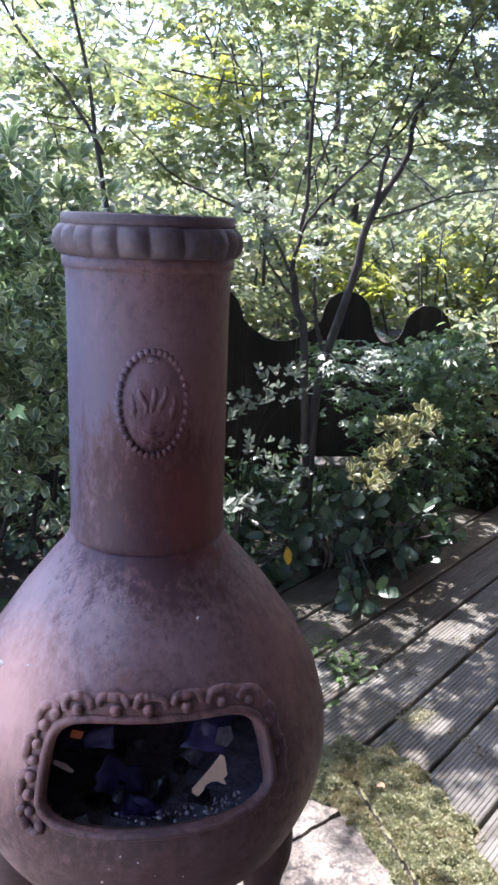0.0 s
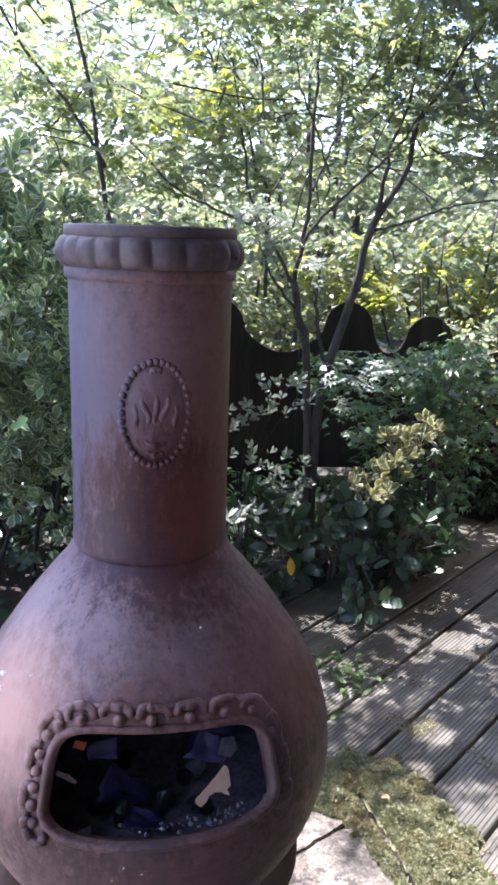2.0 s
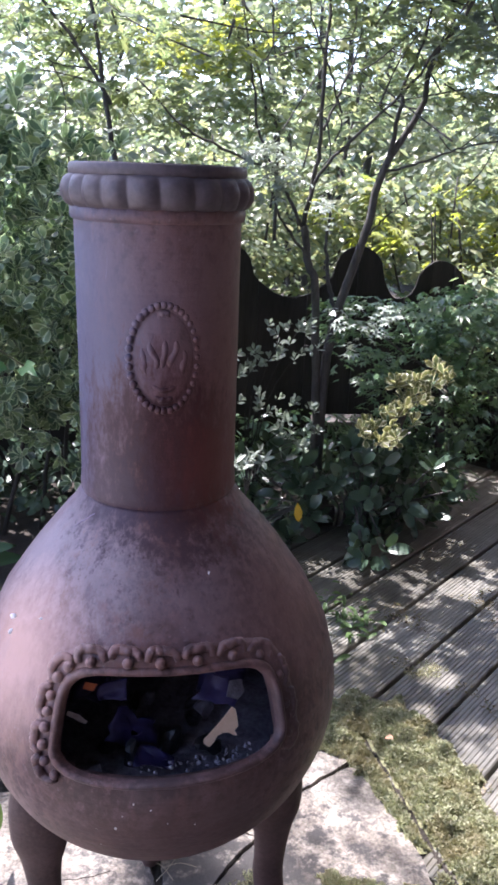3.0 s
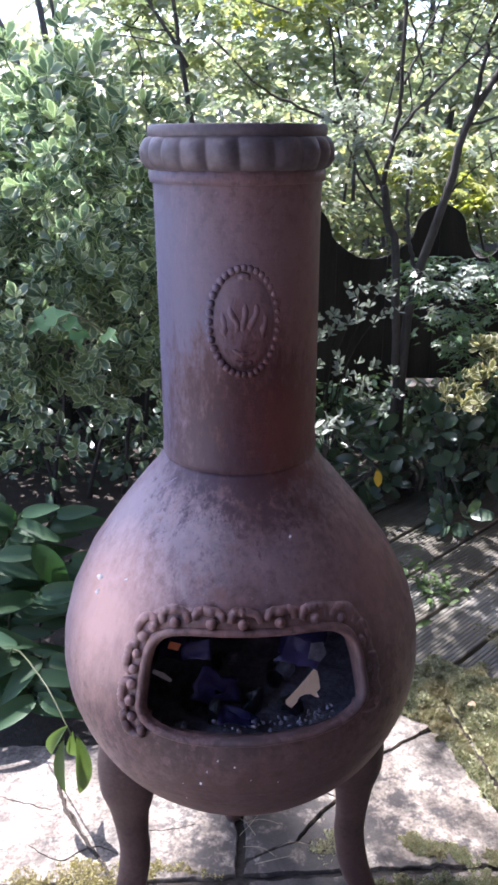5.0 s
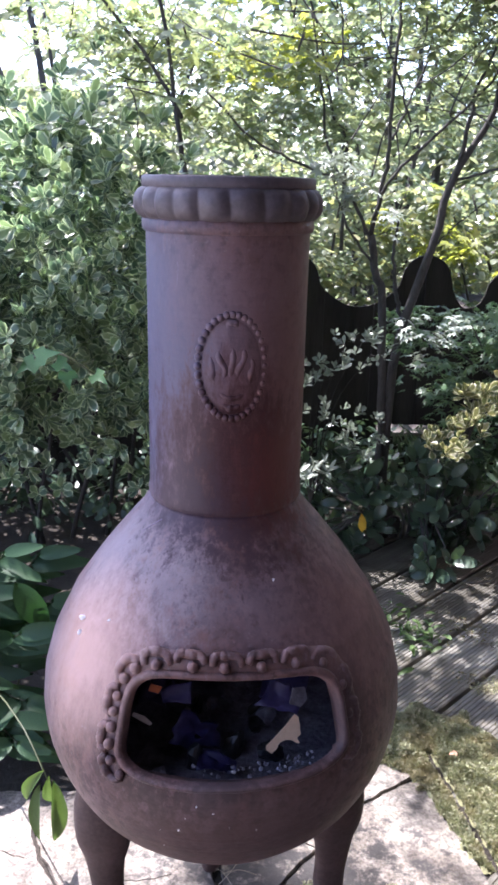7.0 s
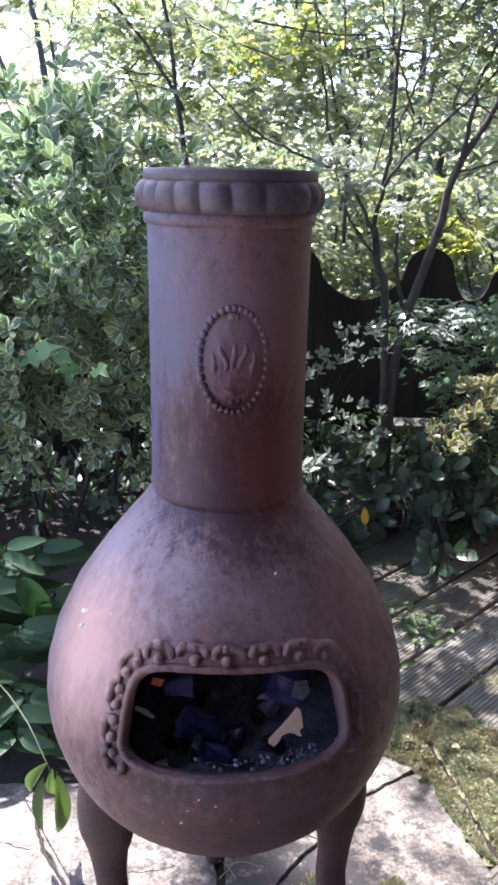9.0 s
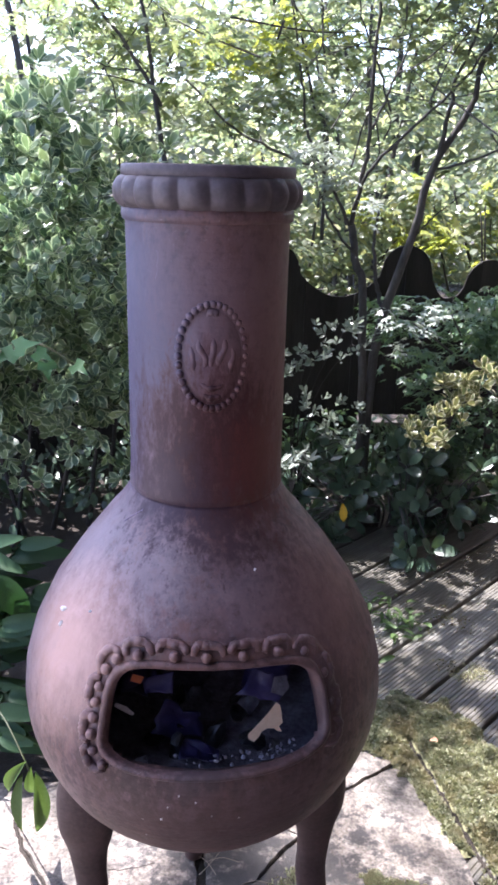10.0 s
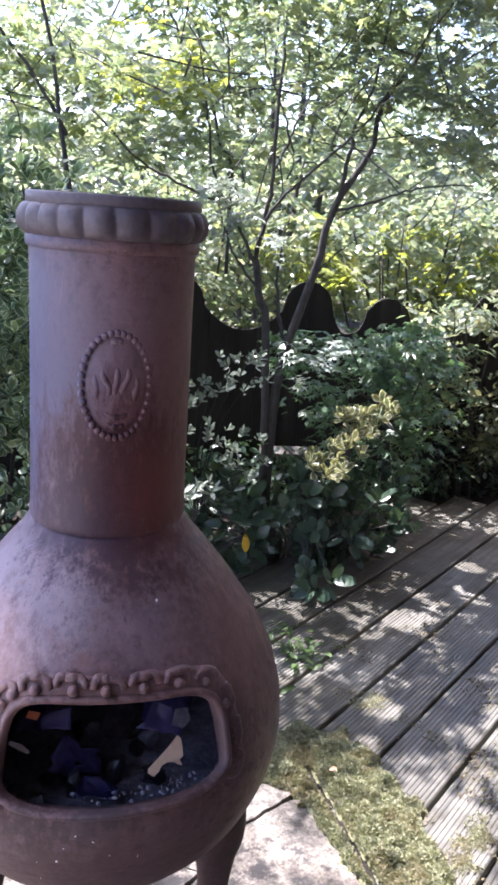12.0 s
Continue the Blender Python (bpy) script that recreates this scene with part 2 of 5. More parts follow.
    col = mixed(n, l, ramp(n, l, blotch, [(0.44, (0, 0, 0)), (0.58, (0.72, 0.72, 0.72))]), col, (0.085, 0.080, 0.073))
    col = mixed(n, l, 0.9, col, ramp(n, l, grit, [(0.38, (0.50, 0.48, 0.47)), (0.54, (1, 1, 1))]), "MULTIPLY")
    mottle = noise_tex(n, l, 48, 6, 0.75)
    col = mixed(n, l, 1.0, col, ramp(n, l, mottle, [(0.40, (0.66, 0.65, 0.64)), (0.58, (1.10, 1.10, 1.10))]), "MULTIPLY")
    oi = n.new("ShaderNodeObjectInfo")
    col = mixed(n, l, 1.0, col, ramp(n, l, oi.outputs["Random"], [(0, (0.85, 0.85, 0.85)), (1, (1, 1, 1))]), "MULTIPLY")
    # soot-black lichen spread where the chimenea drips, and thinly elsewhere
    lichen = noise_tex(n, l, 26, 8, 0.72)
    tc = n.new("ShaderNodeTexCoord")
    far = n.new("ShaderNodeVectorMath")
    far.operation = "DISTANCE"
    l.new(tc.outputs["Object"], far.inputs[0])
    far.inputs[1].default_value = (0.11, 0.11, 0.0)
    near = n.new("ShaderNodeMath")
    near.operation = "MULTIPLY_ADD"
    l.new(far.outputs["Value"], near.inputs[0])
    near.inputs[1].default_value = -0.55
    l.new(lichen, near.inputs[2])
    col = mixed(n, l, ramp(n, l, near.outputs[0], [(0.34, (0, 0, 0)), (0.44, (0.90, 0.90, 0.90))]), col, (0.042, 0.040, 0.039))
    l.new(col, b.inputs["Base Color"])
    b.inputs["Roughness"].default_value = 0.85
    bumped(n, l, b, mixed(n, l, 0.45, coarse, grit), 0.7, 0.006)
    return m


STONE = mat_stone()
# whiter stone for the unseen slabs, chosen to bounce more light
STONE_BOUNCE = mat_rough("bounce_terrace_stone", (0.42, 0.40, 0.36), (0.56, 0.53, 0.48), 0.85, 9, 0.4)
LEAF_MAPLE = mat_leaf("maple_leaf", [(0.15, 0.20, 0.12), (0.22, 0.27, 0.14), (0.32, 0.345, 0.16), (0.19, 0.235, 0.155)], 0.28, 0.54, (1.42, 1.50, 1.15), spec=0.8)
# yellower leaf with sun glow put into its tones
LEAF_LIME = mat_leaf("sunlit_lime_leaf", [(0.24, 0.30, 0.07), (0.33, 0.38, 0.09), (0.40, 0.42, 0.14), (0.20, 0.26, 0.08)], 0.4, 0.55, (1.5, 1.5, 0.7))
LEAF_DARK = mat_leaf("dark_maple_leaf", [(0.095, 0.175, 0.095), (0.14, 0.235, 0.12), (0.20, 0.29, 0.14)], 0.38, 0.3, (1.4, 1.5, 0.9))
LEAF_PITTO = mat_leaf("variegated_leaf", [(0.085, 0.14, 0.095), (0.13, 0.195, 0.13), (0.20, 0.27, 0.155), (0.27, 0.34, 0.165)], 0.28, 0.35, (1.12, 1.32, 0.92), margin=(0.50, 0.56, 0.40))
LEAF_GOLD = mat_leaf("golden_edged_leaf", [(0.15, 0.19, 0.08), (0.26, 0.265, 0.11), (0.12, 0.16, 0.08), (0.32, 0.30, 0.13)], 0.30, 0.4, (1.3, 1.28, 0.9), margin=(0.62, 0.61, 0.48))
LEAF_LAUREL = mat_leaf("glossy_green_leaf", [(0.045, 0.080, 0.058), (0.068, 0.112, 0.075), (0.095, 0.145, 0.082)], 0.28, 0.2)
LEAF_LANCE = mat_leaf("broad_pointed_leaf", [(0.024, 0.060, 0.031), (0.036, 0.080, 0.039), (0.060, 0.118, 0.045)], 0.50, 0.18, (1.0, 1.5, 0.6), spec=0.2)
LEAF_SHOOT = mat_leaf("light_green_leaf", [(0.075, 0.135, 0.045), (0.11, 0.17, 0.06)], 0.5, 0.3, spec=0.3)
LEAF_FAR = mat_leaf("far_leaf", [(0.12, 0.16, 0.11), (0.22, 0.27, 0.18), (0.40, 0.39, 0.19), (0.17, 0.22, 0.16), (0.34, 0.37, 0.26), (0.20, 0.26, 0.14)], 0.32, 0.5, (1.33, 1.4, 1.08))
# paler copy of the far leaf, with glare and haze put into its tones
LEAF_HAZE = mat_leaf("haze_pale_leaf", [(0.20, 0.24, 0.16), (0.29, 0.33, 0.235), (0.36, 0.375, 0.22), (0.17, 0.22, 0.155)], 0.3, 0.6, (1.3, 1.35, 1.0))
FALLEN = mat_rough("fallen_leaf_orange", (0.40, 0.20, 0.12), (0.58, 0.33, 0.22), 0.7, 40, 0.2)
LEAF_IVY = mat_leaf("ivy_leaf", [(0.07, 0.165, 0.065), (0.10, 0.21, 0.09)], 0.5, 0.35, (1.1, 1.5, 0.6), spec=0.3)
# pale leaf copy: sun highlights on green leaves put into the colour
LEAF_HIGHLIGHT = mat_leaf("highlight_leaf", [(0.30, 0.35, 0.30), (0.40, 0.45, 0.39), (0.22, 0.28, 0.22)], 0.3, 0.2, (1.1, 1.15, 0.95))
LEAF_SPRIG = mat_leaf("dull_grey_leaf", [(0.15, 0.19, 0.16), (0.21, 0.25, 0.21), (0.32, 0.36, 0.30)], 0.28, 0.45, (1.3, 1.35, 1.15))
# greyed maple leaf: haze over the upper right crown painted in
LEAF_GREY = mat_leaf("hazy_maple_leaf", [(0.17, 0.205, 0.18), (0.24, 0.285, 0.24), (0.30, 0.335, 0.27)], 0.28, 0.45, (1.30, 1.42, 1.28), spec=0.8)
MOSS_GOLD = mat_leaf("golden_moss_shoot", [(0.30, 0.27, 0.12), (0.40, 0.37, 0.19), (0.26, 0.25, 0.14)], 0.8, 0.3, (1.2, 1.2, 0.8), spec=0.2)
MOSS = mat_leaf("moss_shoot", [(0.23, 0.25, 0.145), (0.36, 0.38, 0.235), (0.53, 0.54, 0.38), (0.30, 0.28, 0.19), (0.40, 0.425, 0.25)], 0.8, 0.3, (1.2, 1.25, 0.9), spec=0.2, withered=(0.31, 0.27, 0.165))


# ---- mesh helpers ----
def empty(name, label, category, at=(0, 0, 0), group="", kind=""):
    ob = new(name)
    ob.location = at
    ob.empty_display_size = 0.05
    return tagged(ob, label, category, group, kind)


def linked(name, mesh, material, parent=None, label="", smooth=False, kind=""):
    if material and not mesh.materials:
        mesh.materials.append(material)
    if smooth:
        mesh.polygons.foreach_set("use_smooth", [True] * len(mesh.polygons))
    ob = new(name, mesh)
    ob.parent = parent
    if parent:
        ob.matrix_parent_inverse = Matrix() if parent.parent else Matrix.Translation(-Vector(parent.location))
    return tagged(ob, label, kind=kind)


def part(name, bm, material, parent=None, label="", smooth=False, kind=""):
    me = bpy.data.meshes.new(name)
    bm.normal_update()
    bm.to_mesh(me)
    bm.free()
    return linked(name, me, material, parent, label, smooth, kind)


def grid_faces(bm, rows, closed=True):
    """Skin a list of rings of points."""
    vs = [[bm.verts.new(p) for p in r] for r in rows]
    for a, b in zip(vs, vs[1:]):
        k = len(a)
        for i in range(k if closed else k - 1):
            j = (i + 1) % k
            bm.faces.new((a[i], a[j], b[j], b[i]))
    return vs


def lathe(bm, profile, steps=96, wave=None):
    rows = []
    for r, z in profile:
        ring = []
        for i in range(steps):
            a = 2 * math.pi * i / steps
            rr = r + (wave(a, z) if wave else 0)
            ring.append((rr * math.cos(a), rr * math.sin(a), z))
        rows.append(ring)
    return grid_faces(bm, rows)


def smooth_path(pts, n):
    """A Catmull-Rom line of n points through pts."""
    pts = [Vector(p) for p in pts]
    ext = [2 * pts[0] - pts[1]] + pts + [2 * pts[-1] - pts[-2]]
    out = []
    for k in range(n):
        s = k / (n - 1) * (len(pts) - 1)
        i = min(int(s), len(pts) - 2)
        u = s - i
        a, b, c, d = ext[i:i + 4]
        out.append(0.5 * (2 * b + (c - a) * u + (2 * a - 5 * b + 4 * c - d) * u * u + (3 * b - a - 3 * c + d) * u ** 3))
    return out


def tube(bm, pts, radii, sides=7, cap=True, flat=1.0):
    """Sweep a ring along pts; radii one a point."""
    pts = [Vector(p) for p in pts]
    rows = []
    side = None
    for i, p in enumerate(pts):
        d = (pts[min(i + 1, len(pts) - 1)] - pts[max(i - 1, 0)]).normalized()
        if side is None:
            side = d.orthogonal().normalized()
        side = (side - d * side.dot(d)).normalized()
        up = d.cross(side)
        rows.append([p + radii[i] * (math.cos(a) * side + flat * math.sin(a) * up) for a in [2 * math.pi * k / sides for k in range(sides)]])
    vs = grid_faces(bm, rows)
    if cap:
        bm.faces.new(vs[0][::-1])
        bm.faces.new(vs[-1])


def branch(bm, pts, r0, r1, n=14, sides=7, wobble=0.0, rnd=random):
    line = smooth_path(pts, n)
    if wobble:
        line = [p + Vector([rnd.uniform(-wobble, wobble) for _ in range(3)]) if 0 < i < n - 1 else p for i, p in enumerate(line)]
    tube(bm, line, [r0 + (r1 - r0) * i / (n - 1) for i in range(n)], sides)
    return line


# leaf shapes: points along x (length 1), z up, with the distance to the margin
def leaf_shape(width, belly, fold=0.12, droop=0.15, steps=5):
    v, f, e = [], [], []
    for i in range(steps + 1):
        t = i / steps
        w = width * 0.5 * math.sin(math.pi * min(1, t ** belly)) ** 0.8 if 0 < t < 1 else 0.0
        z = -droop * t * t
        v += [(t, -w, z + fold * w * 2), (t, 0, z), (t, w, z + fold * w * 2)]
        e += [1, 0, 1]
    for i in range(steps):
        a, b = 3 * i, 3 * i + 3
        f += [(a, a + 1, b + 1), (a, b + 1, b), (a + 1, a + 2, b + 2), (a + 1, b + 2, b + 1)]
    return np.array(v), np.array(f), np.array(e, dtype=float)


def star_shape(lobes=7):
    """A palmate leaf: long pointed lobes about its stalk."""
    v, e, f = [(0.0, 0.0, 0.0)], [0], []
    angles = np.linspace(-2.2, 2.2, lobes)
    for i, a in enumerate(angles):
        r = 0.62 - 0.32 * abs(a) / 2.2
        if i:
            m = (a + angles[i - 1]) / 2
            v.append((0.22 * math.cos(m), 0.22 * math.sin(m), 0.01))
            e.append(1)
        v.append((r * math.cos(a), r * math.sin(a), -0.10))
        e.append(1)
    for i in range(1, len(v) - 1):
        f.append((0, i, i + 1))
    return np.array(v), np.array(f), np.array(e, dtype=float)


OVAL = leaf_shape(0.43, 1.15, 0.1, 0.12, 4)
SPOON = leaf_shape(0.50, 1.6, 0.12, 0.05, 4)
LANCE = leaf_shape(0.31, 0.9, 0.22, 0.45, 6)
NARROW = leaf_shape(0.26, 1.0, 0.2, 0.10, 6)
CURLED = leaf_shape(0.24, 1.0, 0.55, 0.28, 9)
STAR = star_shape()
CHIP = (np.array([(0, 0, 0), (0.45, -0.28, 0.05), (1, 0, -0.1), (0.45, 0.28, 0.05)], dtype=float), np.array([(0, 1, 2), (0, 2, 3)]), np.array([0, 1, 1, 1.0]))


def unit(a):
    return a / np.maximum(np.linalg.norm(a, axis=1, keepdims=True), 1e-9)


def leaf_mesh(name, shape, at, along, up, size):
    """One mesh of many leaves."""
    sv, sf, se = shape
    at, along, up = np.asarray(at, float), unit(np.asarray(along, float)), np.asarray(up, float)
    up = unit(up - along * (up * along).sum(1, keepdims=True))
    wide = np.cross(up, along)
    size = np.asarray(size, float)[:, None, None]
    v = at[:, None] + size * (sv[None, :, :1] * along[:, None] + sv[None, :, 1:2] * wide[:, None] + sv[None, :, 2:] * up[:, None])
    n, k = len(at), len(sv)
    f = (sf[None] + (np.arange(n) * k)[:, None, None]).reshape(-1)
    me = bpy.data.meshes.new(name)
    me.vertices.add(n * k)
    me.vertices.foreach_set("co", v.reshape(-1))
    me.loops.add(len(f))
    me.loops.foreach_set("vertex_index", f.astype(np.int32))
    t = len(f) // 3
    me.polygons.add(t)
    me.polygons.foreach_set("loop_start", np.arange(0, 3 * t, 3, dtype=np.int32))
    me.polygons.foreach_set("loop_total", np.full(t, 3, dtype=np.int32))
    at_edge = me.attributes.new("edge", "FLOAT", "POINT")
    at_edge.data.foreach_set("value", np.tile(se, n))
    me.update()
    me.validate()
    return me


def rosettes(rng, tips, ways, leaves, size, spread=0.8):
    """Whorls of leaves about shoot tips. Returns at, along, up, size."""
    at, al, up, sz = [], [], [], []
    for p, w in zip(tips, ways):
        w = w / np.linalg.norm(w)
        a = np.cross(w, (0.3, 0.2, 0.9))
        a /= np.linalg.norm(a)
        b = np.cross(w, a)
        k = rng.integers(leaves[0], leaves[1] + 1)
        ph = rng.uniform(0, 6.28)
        for i in range(k):
            th = ph + i * 2.4
            open_ = spread * (0.35 + 0.65 * i / k) + rng.normal(0, 0.12)
            d = math.cos(th) * a + math.sin(th) * b
            al.append(math.cos(open_) * w + math.sin(open_) * d)
            up.append(math.cos(open_) * d * -1 + math.sin(open_) * w)
            at.append(p - w * 0.018 * i / k * size / 0.04)
            sz.append(size * rng.uniform(0.65, 1.15))
    return np.array(at), np.array(al), np.array(up), np.array(sz)


def sprays(rng, centres, radius, count, size, tilt=0.35, droop=0.25):
    """Flat layers of leaves, as on a maple's twigs. Returns at, along, up, size."""
    at, al, up, sz = [], [], [], []
    for c in centres:
        th0 = rng.uniform(0, 6.28)
        lean = np.array([rng.normal(0, tilt), rng.normal(0, tilt), 1.0])
        for _ in range(count):
            th = th0 + rng.normal(0, 0.9)
            r = radius * math.sqrt(rng.uniform(0, 1))
            d = np.array([math.cos(th), math.sin(th), 0])
            p = c + d * r + np.array([0, 0, rng.normal(0, 0.018) - 0.25 * r * r / radius])
            at.append(p)
            th2 = th + rng.normal(0, 0.6)
            al.append((math.cos(th2), math.sin(th2), -droop + rng.normal(0, 0.2)))
            up.append(lean + rng.normal(0, 0.3, 3))
            sz.append(size * rng.uniform(0.6, 1.15))
    return np.array(at), np.array(al), np.array(up), np.array(sz)


# ---- ground, paving, deck ----
bm = bmesh.new()
bmesh.ops.create_grid(bm, x_segments=60, y_segments=60, size=60)
for v in bm.verts:
    v.co.z = -0.05 + (0.02 * noise.noise(v.co * 0.8) if v.co.length < 8 else 0)
tagged(part("ground", bm, SOIL), "bare dark garden soil under the plants", "ground", kind="structure")

pavement = empty("pavement", "cracked pale stone paving slabs with moss in the joints", "paving", kind="structure")


def slab(outline, top=0.0, thick=0.045, seed=1):
    """A riven slab with worn, uneven edges, from the corners of its outline."""
    rnd = random.Random(seed)
    pts = []
    k = len(outline)
    for i in range(k):
        a, b = Vector((*outline[i], 0)), Vector((*outline[(i + 1) % k], 0))
        n = max(2, int((b - a).length / 0.010))
        for j in range(n):
            p = a + (b - a) * j / n
            off = 0.006 * noise.noise_vector(p * 24) + 0.0028 * noise.noise_vector(p * 85)
            pts.append(p + Vector((off.x, off.y, 0)) + Vector((rnd.uniform(-0.0008, 0.0008), rnd.uniform(-0.0008, 0.0008), 0)))
    centre = sum(pts, Vector()) / len(pts)
    bm = bmesh.new()
    rings = []
    for inset, z in ((0.0, -thick), (0.0, top - 0.006), (0.0006, top - 0.002), (0.0018, top), (0.03, top)):
        rings.append([p + (centre - p).normalized() * inset + Vector((0, 0, z + (0.0015 * noise.noise(p * 12) if z == top else 0))) for p in pts])
    vs = grid_faces(bm, rings)
    bm.faces.new(vs[-1])
    bmesh.ops.recalc_face_normals(bm, faces=bm.faces)
    return part("paving_slab", bm, STONE if centre.x > -1.1 else STONE_BOUNCE, pavement)


SLABS = [
    [(0.003, 0.098), (0.455, 0.112), (0.448, 0.30), (0.395, 0.425), (0.352, 0.408), (0.261, 0.356), (0.153, 0.225), (0.084, 0.153), (0.004, 0.120)],
    [(0.003, 0.124), (0.081, 0.157), (0.149, 0.229), (0.257, 0.360), (0.347, 0.414), (0.385, 0.440), (0.37, 0.478), (0.003, 0.44)],
    [(-0.012, 0.095), (-0.012, 0.40), (-0.357, 0.398), (-0.313, 0.247), (-0.257, 0.165), (-0.205, 0.088)],
    [(-0.210, 0.088), (-0.262, 0.165), (-0.318, 0.246), (-0.363, 0.398), (-0.63, 0.40), (-0.63, 0.082)],
    [(0.012, -0.37), (0.012, 0.086), (0.47, 0.098), (0.50, -0.36)],
    [(-0.006, -0.37), (-0.010, 0.082), (-0.47, 0.070), (-0.46, -0.38)],
    [(-0.482, 0.070), (-0.474, -0.38), (-0.92, -0.39), (-0.93, 0.066)],
    [(-0.642, 0.082), (-0.642, 0.40), (-1.09, 0.40), (-1.09, 0.078)],
    [(0.515, -0.36), (0.483, 0.10), (0.60, 0.10), (0.95, -0.34)],
    [(0.014, -0.382), (0.50, -0.375), (0.48, -0.82), (0.02, -0.83)],
    [(-0.008, -0.382), (0.006, -0.83), (-0.45, -0.84), (-0.46, -0.392)],
    [(-0.475, -0.392), (-0.465, -0.84), (-0.91, -0.84), (-0.92, -0.402)],
    [(0.513, -0.375), (0.96, -0.36), (0.95, -0.82), (0.495, -0.82)],
    [(0.02, -0.842), (0.49, -0.832), (0.48, -1.28), (0.02, -1.29)],
    [(-0.46, -0.852), (0.008, -0.842), (0.008, -1.29), (-0.45, -1.30)],
    [(-0.92, -0.852), (-0.472, -0.852), (-0.462, -1.30), (-0.91, -1.30)],
    [(0.502, -0.832), (0.95, -0.832), (0.95, -1.28), (0.492, -1.28)],
]
for j in range(3):
    SLABS.append([(-0.945, 0.066 - 0.46 * j), (-1.095, 0.066 - 0.46 * j), (-1.095, -0.382 - 0.46 * j), (-0.935, -0.382 - 0.46 * j)])
# unseen slabs added on the left to throw sunlight up at the chimenea
for i in range(8):
    for j in range(3):
        x, y = -1.105 - 0.70 * i, 0.40 - 0.70 * j
        SLABS.append([(x, y), (x - 0.69, y), (x - 0.69, y - 0.69), (x, y - 0.69)])
for i, o in enumerate(SLABS):
    slab(o, 0.0 if i < 4 else -0.003 * (i % 2), seed=i)

for pts in ([(-0.36, 0.16), (-0.30, 0.13), (-0.25, 0.155), (-0.20, 0.14)], [(-0.44, 0.27), (-0.38, 0.25), (-0.33, 0.235)], [(-0.19, 0.20), (-0.14, 0.185), (-0.08, 0.20)], [(-0.34, 0.03), (-0.28, 0.00), (-0.22, 0.01), (-0.16, -0.03)], [(-0.55, 0.12), (-0.47, 0.16), (-0.40, 0.15)], [(0.10, 0.30), (0.16, 0.26), (0.20, 0.25)]):
    line = smooth_path([(x, y, 0.0008) for x, y in pts], 26)
    bm = bmesh.new()
    tube(bm, [p + 0.004 * noise.noise_vector(p * 60) * Vector((1, 1, 0)) for p in line], [0.0010 * (0.5 + 0.5 * math.sin(math.pi * (i + 0.5) / 26)) + 0.0004 * noise.noise(p * 90) for i, p in enumerate(line)], 5)
    part("hairline_crack", bm, SOIL, pavement)

# wide crack packed with dark earth
line = smooth_path([(-0.207, 0.086, -0.0008), (-0.259, 0.165, -0.0008), (-0.3155, 0.2465, -0.0008), (-0.36, 0.398, -0.0008)], 70)
bm = bmesh.new()
tube(bm, [p + (0.006 * noise.noise_vector(p * 24) + 0.0035 * noise.noise_vector(p * 85)) * Vector((1, 1, 0)) for p in line], [0.0034 + 0.0016 * noise.noise(p * 70) for p in line], 6)
part("packed_crack", bm, SOIL, pavement)

bm = bmesh.new()
grid_faces(bm, [[(-1.15 + 0.05 * i, -1.4 + 0.05 * j, -0.008 + 0.004 * noise.noise(Vector((i * 0.9, j * 0.9, 0)))) for i in range(34)] for j in range(42)], closed=False)
tagged(part("joint_bed", bm, SOIL_PALE), "gritty grey-brown filling between the slabs", "paving joint", kind="structure")

deck = empty("deck", "weathered grey grooved timber decking", "decking", kind="structure")
DECK_TURN = radians(43.5)
U = Vector((math.cos(DECK_TURN), math.sin(DECK_TURN), 0))
N = Vector((-U.y, U.x, 0))
GAP0, PITCH, BOARD = 0.132, 0.1514, 0.1412


def deck_board(lo, start, end, z):
    """A board with a grooved face, from where it starts to where it ends along its length."""
    prof = [(0, -0.028), (0, -0.003), (0.003, 0)]
    grooves = 13
    step = (BOARD - 0.012) / grooves
    for g in range(grooves):
        x = 0.006 + g * step
        prof += [(x, 0), (x + step * 0.14, -0.0019), (x + step * 0.38, -0.0019), (x + step * 0.52, 0)]
    prof += [(BOARD - 0.003, 0), (BOARD, -0.003), (BOARD, -0.028)]
    bm = bmesh.new()
    rows = []
    for s in (start, start + 0.3, (start + end) / 2, end):
        rows.append([U * s + N * (lo + x) + Vector((0, 0, z + h)) for x, h in prof])
    vs = grid_faces(bm, rows, closed=False)
    bm.faces.new(vs[0])
    bm.faces.new(vs[-1][::-1])
    bmesh.ops.recalc_face_normals(bm, faces=bm.faces)
    ob = part("deck_board", bm, DECK, deck)
    return ob


rnd = random.Random(5)
for k in range(-7, 5):
    lo = GAP0 + k * PITCH + 0.005
    mid = lo + BOARD / 2
    if mid < 0.14:
        x0 = 0.475
        s0 = (x0 - N.x * mid) / U.x + 0.01
    else:
        s0 = (0.44 - N.y * mid) / U.y
        s0 = max(s0, (0.10 - N.x * mid) / U.x)
    s1 = min((2.16 - N.y * mid) / U.y, (2.34 - N.x * (lo + BOARD)) / U.x - 0.02, 3.4)
    deck_board(lo, s0, s1, rnd.uniform(-0.003, 0.0))

# moss creeping over the slab edge and the deck's end
def inside(poly, x, y):
    hit, j = False, len(poly) - 1
    for i in range(len(poly)):
        (xi, yi), (xj, yj) = poly[i], poly[j]
        if (yi > y) != (yj > y) and x < (xj - xi) * (y - yi) / (yj - yi) + xi:
            hit = not hit
        j = i
    return hit


def margin(poly, x, y):
    best = 9.0
    for i in range(len(poly)):
        a, b = Vector((*poly[i - 1], 0)), Vector((*poly[i], 0))
        p = Vector((x, y, 0))
